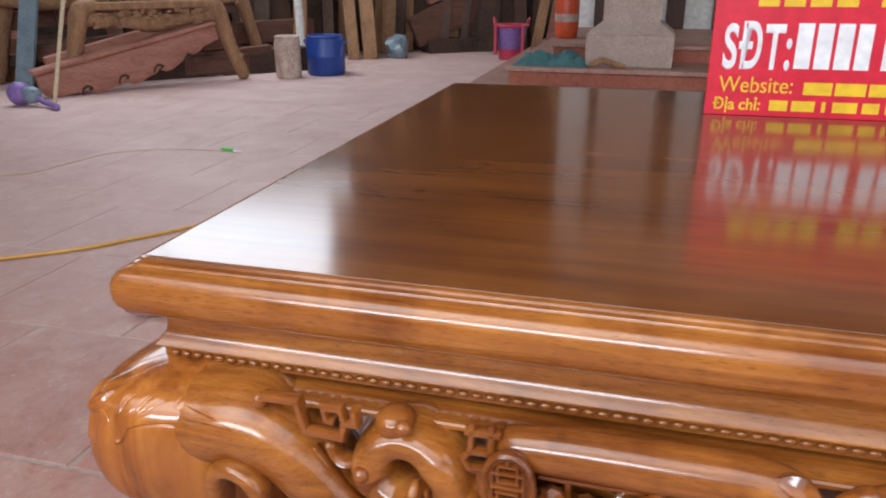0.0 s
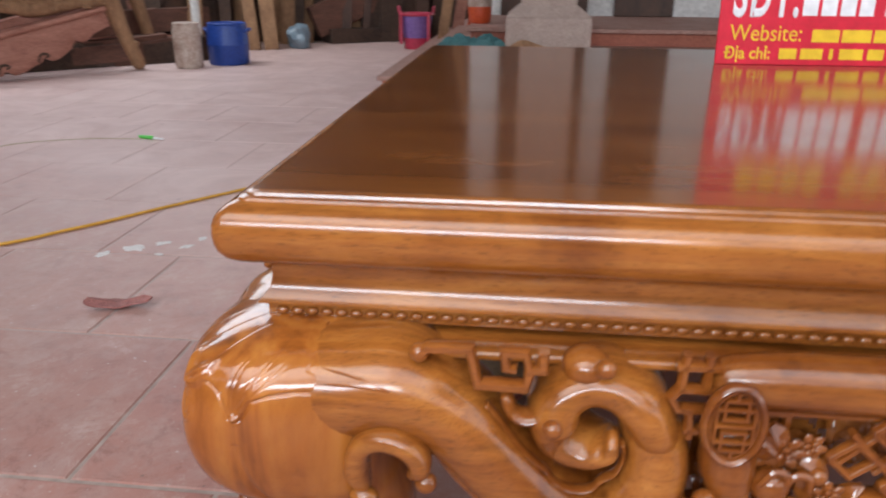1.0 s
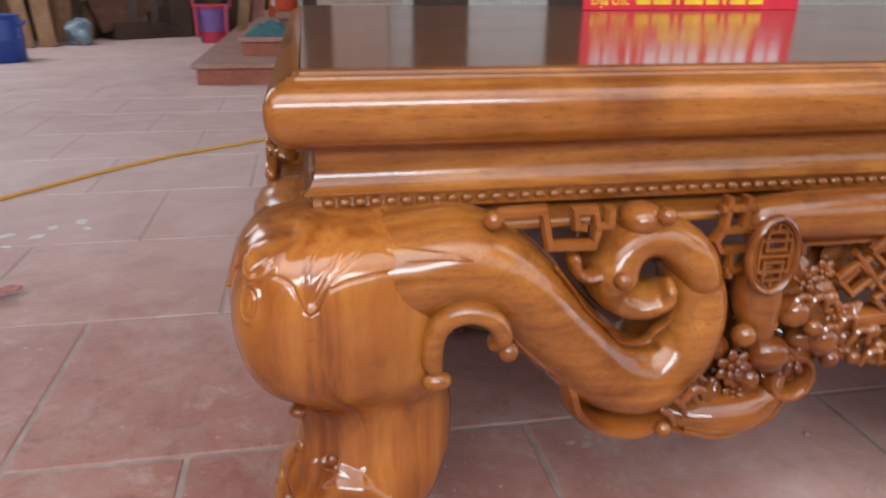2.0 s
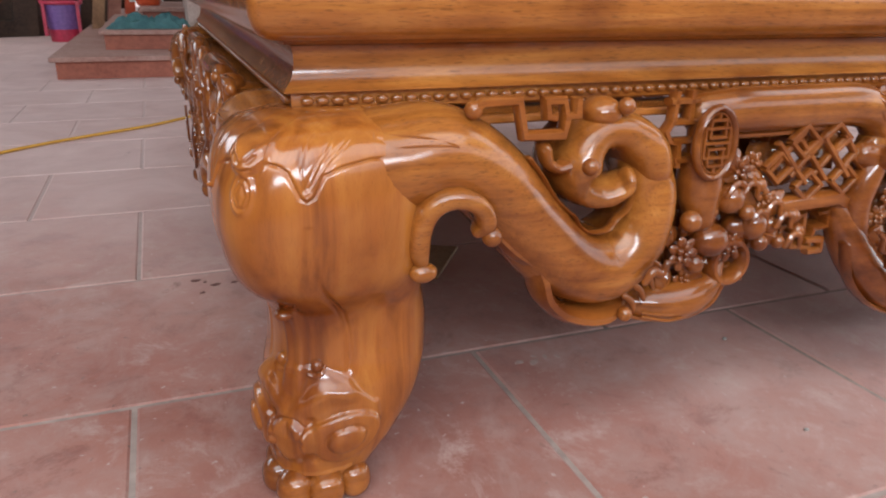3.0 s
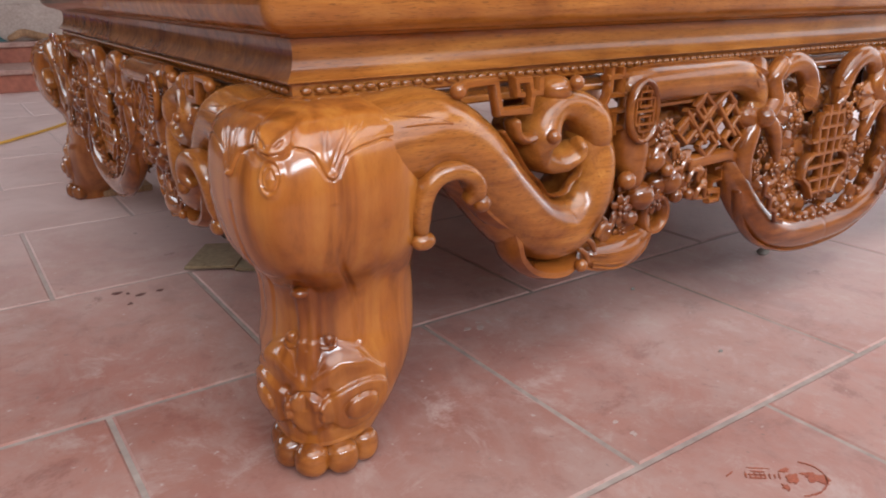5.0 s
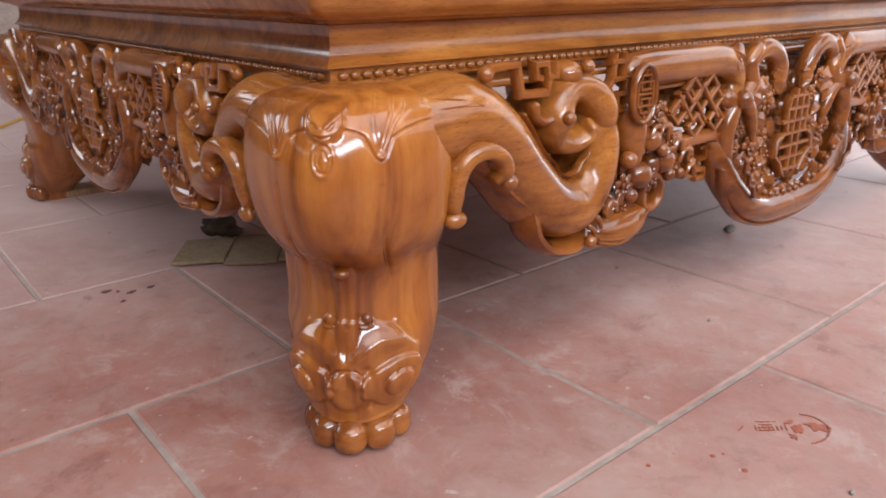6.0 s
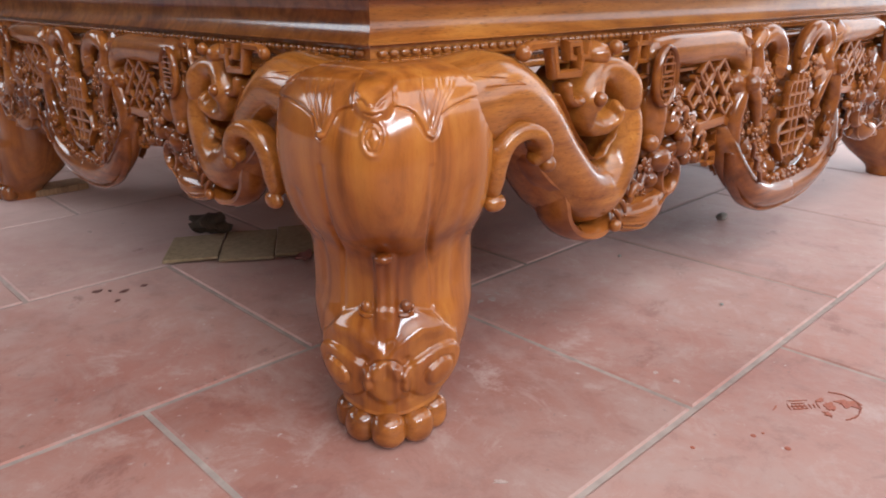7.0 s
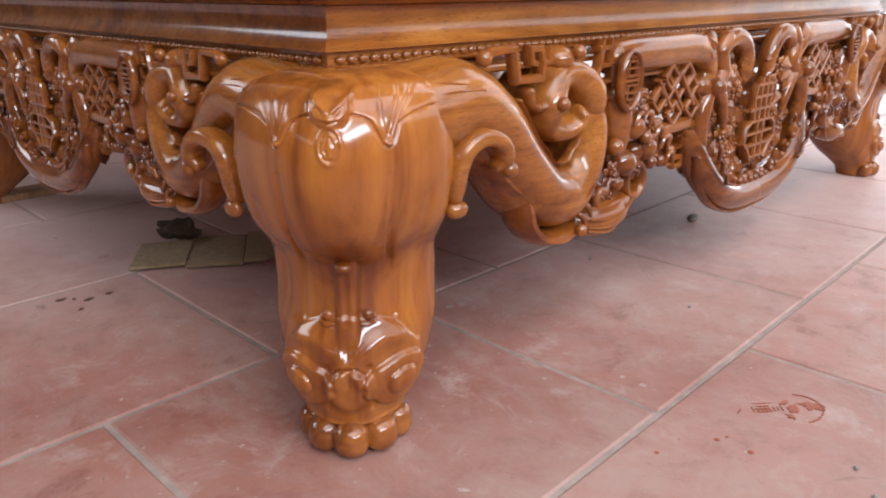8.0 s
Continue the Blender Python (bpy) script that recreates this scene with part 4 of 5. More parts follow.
    add("lattice_bar", bar([(CENTRE - 0.044, 0.272), (CENTRE - 0.062, 0.262), (CENTRE - 0.066, 0.236), (CENTRE - 0.046, 0.222), (CENTRE - 0.030, 0.198)], 0.083, 0.0045, 1.9))
    return out


MEMBERS = [(name, link(name, bm, material)) for name, bm, material in design()]


def apron(name, length, scale, label):
    """A rail with two mirrored halves of carving under it; scale suits the design to the side's length."""
    bm = box(bmesh.new(), 0.10, length - 0.10, -0.046, 0.030, 0.4100, 0.4185, 0.002, 1)
    rail = part(name, bm, WOOD_X, table, label, False)
    for side in (0, 1):
        for nm, me in MEMBERS:
            ob = part(nm, me, None, rail)
            k = 1.0 if nm.startswith("volute") else scale  # the corner scrolls keep their size on the short sides
            m = Matrix.Translation((0, 0, 0.436)) @ Matrix.Diagonal((k, 1.0 if scale == 1 else 0.80 if k == 1 else 0.72, k, 1)) @ Matrix.Translation((0, 0, -0.436))
            if side:
                m = Matrix.Translation((length, 0, 0)) @ Matrix.Diagonal((-1, 1, 1, 1)) @ m
            ob.matrix_local = m
    return rail


front = apron("apron", W, 1.0, "openwork apron carved with scrolls, fruit and longevity signs")
back = apron("apron", W, 1.0, "openwork apron carved with scrolls, fruit and longevity signs")
back.matrix_local = Matrix.Translation((W, L, 0)) @ Matrix.Rotation(math.pi, 4, "Z")
SIDE = L / W
left = apron("apron", L, SIDE, "narrower openwork apron carved with scrolls and fruit")
left.matrix_local = Matrix.Translation((0, L, 0)) @ Matrix.Rotation(-math.pi / 2, 4, "Z")
right = apron("apron", L, SIDE, "narrower openwork apron carved with scrolls and fruit")
right.matrix_local = Matrix.Translation((W, 0, 0)) @ Matrix.Rotation(math.pi / 2, 4, "Z")

for sx, sy in ((-1, 1), (1, -1), (-1, -1)):
    m = Matrix.Translation((W if sx < 0 else 0, L if sy < 0 else 0, 0)) @ Matrix.Diagonal((sx, sy, 1, 1))
    c = part("leg", leg.data, None, table, "bulging varnished leg carved as a beast with a paw")
    c.matrix_local = m
    for ch in leg.children:
        part(ch.name.split(".")[0], ch.data, None, c)

# ---------------------------------------------------------------- house with steps
house = thing("house_steps", "red terracotta steps with dusty treads before a white house", "steps")
for k, (x, y, z0, z1) in enumerate(((-0.70, 4.02, 0.0, 0.126), (-0.45, 4.45, 0.126, 0.246), (-0.21, 4.95, 0.246, 0.366))):
    part("riser", one_box(x + 0.03, 8, y + 0.03, 9, z0 - 0.001, z1 - 0.03), STEP, house, smooth=False)
    part("tread", one_box(x, 8, y, 9, z1 - 0.03, z1, 0.006), TREAD, house, "dusty pink tread", smooth=False)

column = thing("porch_column", "pink stone porch column on a square plinth", "column")
part("plinth", one_box(0.09, 0.67, 4.58, 5.16, 0.246, 0.462, 0.01), STONE, column, smooth=False)
bm = bmesh.new()
rings = [[bm.verts.new(v) for v in ((0.38 - h, 4.87 - h, z), (0.38 + h, 4.87 - h, z), (0.38 + h, 4.87 + h, z), (0.38 - h, 4.87 + h, z))] for h, z in ((0.29, 0.462), (0.20, 0.535))]
grid_faces(bm, rings)
part("plinth_cap", bm, STONE, column, smooth=False)
part("shaft", one_box(0.19, 0.57, 4.68, 5.06, 0.535, 3.4), STONE, column, smooth=False)

solid("wall_house", one_box(-0.30, 8.0, 6.60, 6.80, 0.36, 3.4), PLASTER, "white plastered house wall behind the porch", "wall", kind="structure")
door_group = "house doors"
for k, (x0, x1) in enumerate(((-0.02, 0.30), (0.62, 0.78), (1.02, 1.55), (2.35, 3.4), (3.8, 5.0))):
    d = thing("door", "dark stained wooden double door in the white wall", "door", Matrix.Translation((0, 0, 0)), door_group)
    part("panel", one_box(x0, x1, 6.555, 6.602, 0.366, 2.75, 0.008), DARKWOOD, d, smooth=False)



def roof(name, corners, z0, z1, label):
    bm = bmesh.new()
    low = [bm.verts.new((x, y, z0)) for x, y in corners]
    up = [bm.verts.new((x, y, z1)) for x, y in corners]
    grid_faces(bm, [low, up])
    return solid(name, bm, METALROOF, label, "roof", kind="structure")


# unseen roofs, outlines cut to shape reflections and sky light on the table
roof("ceiling_porch", ((0.057, -0.3), (3.1, -0.3), (3.1, 9.0), (-3.87, 9.0)), 3.40, 3.5, "dark sheet roof over the porch")
roof("ceiling_yard", ((-9, -0.3), (0.037, -0.3), (-1.75, 3.95), (-9, 3.95)), 3.40, 3.5, "dark sheet roof over the yard")
roof("ceiling_house", ((3.11, 1.5), (9, 1.5), (9, 9.0), (3.11, 9.0)), 3.40, 3.5, "dark sheet roof over the house")
# two unseen roofs added to cut off light from right and left
roof("ceiling_lane_end", ((3.12, -3.24), (5.5, -3.24), (5.5, -0.91), (3.12, -0.91)), 3.40, 3.5, "unseen roof blocking sky light from the side")
roof("ceiling_lane_start", ((-9, -3.24), (-3.55, -3.24), (-3.55, -0.31), (-9, -0.31)), 3.40, 3.5, "unseen roof blocking sky light from the side")

# unseen strip added to keep overhead light off the leg tops
roof("ceiling_eave", ((-3.54, -0.98), (3.11, -0.98), (3.11, -0.31), (-3.54, -0.31)), 3.40, 3.5, "unseen roof strip blocking overhead light")

# unseen wall piece added to darken the table's left side
solid("wall_opposite_west", one_box(-9, -3.06, -3.8, -3.6, -0.01, 3.3), OCHRE, "unseen ochre wall shaping the light from across the yard", "wall", kind="structure")
# unseen wall, height and pale ochre chosen to light the table's front
solid("wall_opposite", one_box(-3.05, 9, -3.8, -3.6, -0.01, 1.65), OCHRE, "unseen ochre wall shaping the light from across the yard", "wall", kind="structure")


def wall_along(name, a, b, z1, material, label, thick=0.15):
    """A wall from a to b in plan."""
    a, b = Vector((*a, 0)), Vector((*b, 0))
    d = (b - a).normalized()
    n = Vector((-d.y, d.x, 0)) * thick
    bm = bmesh.new()
    low = [bm.verts.new(v + Vector((0, 0, -0.01))) for v in (a, b, b + n, a + n)]
    up = [bm.verts.new(v.co + Vector((0, 0, z1))) for v in low]
    grid_faces(bm, [low, up])
    return solid(name, bm, material, label, "wall", kind="structure")


wall_along("wall_store_1", (-6.2, 2.2), (-2.62, 6.75), 2.35, RAWDARK, "dark boarded wall behind the stored timber")
wall_along("wall_store_2", (-2.62, 6.75), (-0.30, 7.75), 3.39, RAWDARK, "dark boarded wall behind the stored timber")
solid("wall_east", one_box(9.0, 9.2, 1.5, 9.0, -0.01, 3.4), PLASTER, "pale yard wall", "wall", kind="structure")
solid("wall_west", one_box(-9.2, -9.0, -3.6, 9.0, -0.01, 3.0), CONCRETE, "grey yard wall", "wall", kind="structure")

# ---------------------------------------------------------------- the sign on the table
sign = thing("sign_board", "red printed sign board standing on the glossy table top", "sign", Matrix.Translation((0.668, 1.100, TOP + 0.001)) @ Matrix.Rotation(radians(1.0), 4, "Z") @ Matrix.Rotation(radians(-3), 4, "X"))
SW, SH = 0.59, 0.40
board = part("board", one_box(0, SW, 0, 0.006, 0, SH, 0.001, 1), SIGNRED, sign, smooth=False)


def words(text, size, x, z, material, stretch=1.0, fat=0.0, space=1.0):
    c = bpy.data.curves.new("lettering", "FONT")
    c.body, c.size, c.bevel_depth, c.extrude, c.space_character = text, size, fat, 0.0002, space
    c.bevel_resolution = 0
    tmp = bpy.data.objects.new("lettering", c)
    scene.collection.objects.link(tmp)
    me = bpy.data.meshes.new_from_object(tmp.evaluated_get(bpy.context.evaluated_depsgraph_get()))
    bpy.data.objects.remove(tmp)
    me.name = "lettering"
    me.materials.clear()
    me.materials.append(material)
    ob = part("lettering", me, None, sign)
    ob.matrix_local = Matrix.Translation((x, -0.0006, z)) @ Matrix.Rotation(math.pi / 2, 4, "X") @ Matrix.Diagonal((stretch, 1, 0.3, 1))
    return ob


def print_bars(rows, z0, z1, material):
    for x0, x1 in rows:
        part("printed_bar", one_box(x0, x1, -0.0012, -0.0002, z0, z1), material, sign, smooth=False)


words("SĐT:", 0.132, 0.026, 0.106, SIGNWHITE, 0.50, 0.0036, 1.10)
print_bars([(0.176, 0.208), (0.216, 0.248), (0.256, 0.288), (0.296, 0.326), (0.350, 0.382), (0.390, 0.422), (0.430, 0.462), (0.486, 0.518), (0.526, 0.558)], 0.106, 0.202, SIGNWHITE)
words("Website:", 0.050, 0.026, 0.052, SIGNYELLOW, 0.86)
print_bars([(0.204, 0.262), (0.268, 0.330), (0.336, 0.392), (0.400, 0.424), (0.430, 0.470)], 0.050, 0.077, SIGNYELLOW)
words("Địa chỉ:", 0.036, 0.018, 0.013, SIGNYELLOW, 0.92, 0.0008)
print_bars([(0.138, 0.176), (0.184, 0.232), (0.246, 0.254), (0.268, 0.318), (0.328, 0.362), (0.374, 0.382), (0.394, 0.436), (0.446, 0.486)], 0.013, 0.036, SIGNYELLOW)
print_bars([(0.088, 0.130), (0.140, 0.182), (0.192, 0.234), (0.244, 0.286), (0.330, 0.372), (0.382, 0.424), (0.434, 0.476)], 0.236, 0.300, SIGNYELLOW)

# ---------------------------------------------------------------- yard things


def timber(name, a, b, w, t, material, label, category, group="", side=(0, 0, 1), wavy=0.0):
    """A sawn board or beam from a to b."""
    a, b = Vector(a), Vector(b)
    d = (b - a).normalized()
    n = d.cross(Vector(side)).normalized()
    u = n.cross(d).normalized()
    bm = bmesh.new()
    rings = []
    N = 10
    for k in range(N + 1):
        f = k / N
        c = a.lerp(b, f)
        dip = wavy * (0.5 + 0.5 * math.sin(f * 9.0 + 0.6)) * math.sin(math.pi * f)
        j = 0.03 * w * (random.random() - 0.5)
        rings.append([bm.verts.new(c + u * (w / 2 * sx + (j if sx > 0 else -dip)) + n * t / 2 * sy) for sx, sy in ((1, 1), (-1, 1), (-1, -1), (1, -1))])
    grid_faces(bm, rings)
    bmesh.ops.recalc_face_normals(bm, faces=bm.faces)
    return solid(name, bm, material, label, category, group=group)


barrel = thing("plastic_drum", "blue plastic drum standing beside a white can", "drum", Matrix.Translation((-2.05, 5.02, 0)))
barrel.scale = (0.83, 0.83, 0.80)
part("body", lathe(bmesh.new(), [(0.17, 0.0), (0.185, 0.02), (0.188, 0.18), (0.192, 0.19), (0.188, 0.20), (0.186, 0.34), (0.176, 0.37), (0.16, 0.375)]), BLUE, barrel)
part("rim", tube(bmesh.new(), [(0.168 * math.cos(a), 0.168 * math.sin(a), 0.378, 0.012) for a in (2 * math.pi * k / 24 for k in range(24))], 8, 1, 1, (0, 0, 1), closed=True), BLUE, barrel)
for sx in (-1, 1):
    part("handle", tube(bmesh.new(), [(0.185 * sx, -0.04, 0.31, 0.012), (0.215 * sx, -0.02, 0.33, 0.012), (0.215 * sx, 0.02, 0.33, 0.012), (0.185 * sx, 0.04, 0.31, 0.012)], 8, 4, 1, (0, 0, 1)), BLUE, barrel)
jug = thing("plastic_can", "dirty white plastic can stained with paint", "can", Matrix.Translation((-2.25, 4.74, 0)))
jug.scale = (0.78, 0.78, 0.92)
part("body", lathe(bmesh.new(), [(0.115, 0.0), (0.128, 0.02), (0.130, 0.14), (0.126, 0.15), (0.130, 0.16), (0.130, 0.30), (0.118, 0.335), (0.10, 0.34)]), JUG, jug)
part("lid", lathe(bmesh.new(), [(0.123, 0.332), (0.124, 0.35), (0.11, 0.356)]), JUG, jug)

bucket = thing("bucket", "pink plastic bucket with a purple lattice wall", "bucket", Matrix.Translation((-0.78, 6.45, 0)))
part("body", lathe(bmesh.new(), [(0.11, 0.0), (0.115, 0.02), (0.122, 0.10), (0.118, 0.10), (0.108, 0.03)]), PINK, bucket)
part("lattice_wall", lathe(bmesh.new(), [(0.119, 0.09), (0.148, 0.30), (0.144, 0.30), (0.114, 0.09)]), PURPLE, bucket)
part("rim", tube(bmesh.new(), [(0.150 * math.cos(a), 0.150 * math.sin(a), 0.31, 0.014) for a in (2 * math.pi * k / 24 for k in range(24))], 8, 1, 1, (0, 0, 1), closed=True), PINK, bucket)
for sx in (-1, 1):
    part("handle", tube(bmesh.new(), [(0.15 * sx, -0.05, 0.31, 0.009), (0.165 * sx, -0.03, 0.37, 0.009), (0.165 * sx, 0.03, 0.37, 0.009), (0.15 * sx, 0.05, 0.31, 0.009)], 8, 4, 1, (0, 0, 1)), PINK, bucket)
    part("upright_band", one_box(0.128 * sx - 0.012, 0.128 * sx + 0.012, -0.13, -0.08, 0.05, 0.31), PINK, bucket, smooth=False)

tank = thing("gas_canister", "orange red canister with a white label", "canister", Matrix.Translation((-0.14, 5.42, 0.366)) @ Matrix.Diagonal((0.62, 0.62, 0.9, 1)))
part("body", lathe(bmesh.new(), [(0.12, 0.0), (0.14, 0.02), (0.15, 0.10), (0.15, 0.34), (0.13, 0.42), (0.06, 0.46)]), ORANGE, tank)
part("label_band", lathe(bmesh.new(), [(0.1515, 0.14), (0.1525, 0.145), (0.1525, 0.20), (0.1515, 0.205)]), JUG, tank)
part("collar", lathe(bmesh.new(), [(0.07, 0.44), (0.09, 0.46), (0.09, 0.53), (0.085, 0.53)]), ORANGE, tank)

G = "stored planks"
for k, (x, y, w, lean, h, m) in enumerate(((-0.52, 6.15, 0.09, 0.22, 1.7, RAW), (-0.40, 6.22, 0.10, 0.20, 1.6, PINKWOOD), (-0.28, 6.30, 0.08, 0.22, 1.8, ORANGE), (-2.22, 6.05, 0.11, -0.30, 1.8, RAW), (-2.08, 6.12, 0.13, -0.28, 1.9, RAW),
                                          (-2.45, 6.00, 0.10, -0.18, 1.7, RAWDARK), (-2.62, 5.70, 0.12, -0.1, 1.5, RAW), (-2.95, 5.6, 0.14, -0.1, 1.8, RAWDARK), (-3.3, 5.4, 0.12, 0.1, 1.7, RAWDARK), (-3.7, 5.2, 0.14, 0.1, 1.9, RAWDARK))):
    timber("plank", (x, y, 0.0), (x + lean, y + 0.45, h), w, 0.035, m, "sawn plank leaning against the timber store", "plank", G, (1, 0.2, 0))
for k in range(34):
    f = (k + random.uniform(0.1, 0.9)) / 34
    x, y = -5.6 + 3.0 * f, 2.75 + 3.8 * f
    timber("plank", (x + random.uniform(-0.1, 0.25), y - random.uniform(0.05, 0.35), 0), (x - 0.12 + random.uniform(-0.2, 0.2), y + 0.05, random.uniform(0.9, 2.2)), random.uniform(0.08, 0.24), 0.04, random.choice((RAWDARK, RAWDARK, DARKWOOD, DARKWOOD, RAW, PINKWOOD)), "weathered plank leaning on the dark store wall", "plank", "planks on the store wall", (0.65, 0.76, 0))
for k in range(22):
    f = (k + random.uniform(0.1, 0.9)) / 22
    x, y = -2.6 + 2.2 * f, 6.68 + 0.9 * f
    timber("plank", (x + random.uniform(-0.1, 0.1), y - random.uniform(0.05, 0.3), 0), (x + random.uniform(-0.2, 0.2), y, random.uniform(1.0, 2.2)), random.uniform(0.07, 0.2), 0.04, random.choice((RAWDARK, RAWDARK, DARKWOOD, RAW, RAWDARK)), "weathered plank leaning on the dark store wall", "plank", "planks on the store wall", (1, 0.4, 0))
for k in range(16):
    f = (k + random.random()) / 16
    x, y = -5.0 + 2.2 * f, 3.1 + 2.7 * f
    z = random.uniform(0.05, 0.5)
    timber("timber_offcut", (x - 0.25, y - 0.3, z), (x + 0.25, y + 0.3, z + random.uniform(-0.04, 0.12)), random.uniform(0.1, 0.22), random.uniform(0.1, 0.2), random.choice((RAWDARK, DARKWOOD, REDDARK, PINKWOOD)), "stacked dark timber offcut in the store", "timber", "stacked offcuts")
# long timber lying across the back of the store
for k, (a, b, w, t, m) in enumerate((((-1.85, 6.75, 0.20), (-1.00, 7.35, 0.62), 0.30, 0.10, REDDARK), ((-1.95, 6.95, 0.36), (-0.95, 7.5, 0.80), 0.22, 0.08, RAWDARK), ((-1.75, 6.9, 0.55), (-0.9, 7.6, 0.95), 0.16, 0.08, PINKWOOD), ((-2.0, 7.1, 0.75), (-1.0, 7.6, 1.1), 0.10, 0.06, RAW))):
    timber("timber_baulk", a, b, w, t, m, "heavy brown timber baulk leaning on the stack", "timber", "timber baulks")
timber("timber_baulk", (-1.75, 6.85, 0.07), (-0.95, 7.4, 0.07), 0.14, 0.3, RAWDARK, "heavy brown timber baulk on the floor", "timber", "timber baulks")
bag = thing("plastic_bag", "crumpled pale blue plastic bag on the floor", "bag", Matrix.Translation((-1.86, 6.30, 0)))
bm = bmesh.new()
bmesh.ops.create_icosphere(bm, subdivisions=3, radius=0.11)
for v in bm.verts:
    v.co *= 1 + 0.5 * (noise.noise(v.co * 14) + 0.4 * noise.noise(v.co * 40))
    v.co.z = max(v.co.z * 1.15 + 0.09, 0.0)
BAG = simple("bag_plastic", (0.10, 0.15, 0.19), (0.22, 0.29, 0.34), 12, 0.35)
part("body", bm, BAG, bag)
pipe = thing("metal_pipe", "pale grey pipe standing behind the drum", "pipe", Matrix.Translation((-2.55, 5.6, 0)))
part("tube", lathe(bmesh.new(), [(0.035, 0.0), (0.035, 1.9), (0.030, 1.9)], 14), PLASTER, pipe)


# raw carved frames of unfinished tables
def raw_leg(parent, x, y, h, swing):
    """A raw cabriole leg with carved lumps down its outer side."""
    bm = bmesh.new()
    tube(bm, [(x - 0.10 * swing, y, h - 0.02, 0.050), (x - 0.03 * swing, y, h - 0.06, 0.066), (x + 0.01 * swing, y, h - 0.18, 0.060), (x + 0.06 * swing, y, h - 0.36, 0.050), (x + 0.11 * swing, y, 0.12, 0.050), (x + 0.135 * swing, y, 0.045, 0.048)], 12, 5, 1.1)
    for k in range(26):
        f = random.random()
        ball(bm, (x + swing * (0.150 - 0.08 * f) + random.uniform(-.02, .02), y - random.uniform(-0.01, 0.045), 0.03 + 0.26 * f), random.uniform(0.010, 0.019), (1, 0.8, 1.2), 8, 6)
    return part("leg", bm, RAW, parent)


def raw_frame(m, length, h, label):
    """An unfinished table frame: a carved rail on cabriole legs."""
    f = thing("raw_table_frame", label, "table frame", m, "unfinished frames")
    bm = bmesh.new()
    box(bm, -length / 2, length / 2, -0.05, 0.05, h - 0.05, h, 0.008)
    part("rail", bm, RAW, f, smooth=False)
    bm = bmesh.new()
    tube(bm, [(-length / 2, 0, h - 0.10, 0.055), (-length / 4, 0, h - 0.12, 0.045), (0, 0, h - 0.15, 0.060), (length / 4, 0, h - 0.12, 0.045), (length / 2, 0, h - 0.10, 0.055)], 10, 6, 0.8)
    for k in range(150):
        x = random.uniform(-length / 2, length / 2)
        ball(bm, (x, -random.uniform(0.028, 0.046), h - random.uniform(0.06, 0.165)), random.uniform(0.008, 0.017), (1.6, 0.7, 1), 7, 5)
    part("carved_apron", bm, RAW, f, "roughly carved apron")
    raw_leg(f, length / 2, 0, h, 1)
    raw_leg(f, -length / 2, 0, h, -1)
    return f


raw_frame(Matrix.Translation((-2.98, 4.10, 0)) @ Matrix.Rotation(radians(50), 4, "Z"), 1.00, 0.60, "unfinished raw timber table frame with carved legs")
raw_frame(Matrix.Translation((-3.80, 4.00, 0)) @ Matrix.Rotation(radians(42), 4, "Z"), 1.35, 0.74, "unfinished raw timber table frame in the store")
raw_frame(Matrix.Translation((-3.55, 4.65, 0)) @ Matrix.Rotation(radians(48), 4, "Z"), 1.8, 0.70, "unfinished raw timber table frame in the store")
board = thing("apron_board", "fresh red timber apron board with a scalloped carved edge", "board")
A, B = Vector((-3.42, 3.40, 0.08)), Vector((-2.70, 4.46, 0.345))
D = (B - A).normalized()
N = D.cross(Vector((0, 0, 1))).normalized()
U = N.cross(D).normalized()
bm = bmesh.new()
rings = []
for k in range(61):
    f = k / 60
    edge = 0.115 * math.sin(math.pi * min(1, f * 1.12)) ** 0.6 + 0.010 * math.sin(f * 30)
    for f0 in (0.22, 0.42, 0.62, 0.80):
        edge -= 0.034 * math.exp(-((f - f0) / 0.016) ** 2)
    c = A.lerp(B, f)
    rings.append([bm.verts.new(c + U * a + N * b) for a, b in ((0.07, 0.02), (0.062, 0.026), (-0.04 - edge * 0.9, 0.026), (-0.045 - edge, 0.018), (-0.045 - edge, -0.03), (0.07, -0.03))])
grid_faces(bm, rings)
bmesh.ops.recalc_face_normals(bm, faces=bm.faces)
part("face", bm, PINKWOOD, board)
bm = bmesh.new()
rings = [[bm.verts.new(A.lerp(B, f) + U * a + N * b) for a, b in ((0.075, -0.05), (0.075, 0.05), (0.088, 0.062), (0.105, 0.055), (0.112, 0.02), (0.112, -0.05))] for f in (-0.01, 0.5, 1.0)]
grid_faces(bm, rings)
bmesh.ops.recalc_face_normals(bm, faces=bm.faces)
part("flange", bm, PINKWOOD, board, "moulded upper edge", False)
for f0 in (0.22, 0.42, 0.62, 0.80):
    c = A.lerp(B, f0) - U * 0.105 + N * 0.028
    e = D * 0.05
    part("carved_curl", tube(bmesh.new(), [(*(c - e - U * 0.02), 0.007), (*(c - e * 0.6 + U * 0.012), 0.008), (*(c + U * 0.020), 0.009), (*(c + e * 0.5), 0.008), (*(c + e * 0.1 - U * 0.008), 0.006)], 7, 4, 1, tuple(N)), RAWDARK, board)
timber("propped_beam", (-3.48, 3.56, 0.22), (-2.76, 4.56, 0.50), 0.06, 0.10, PINKWOOD, "fresh red timber beam propped on the frame", "beam")
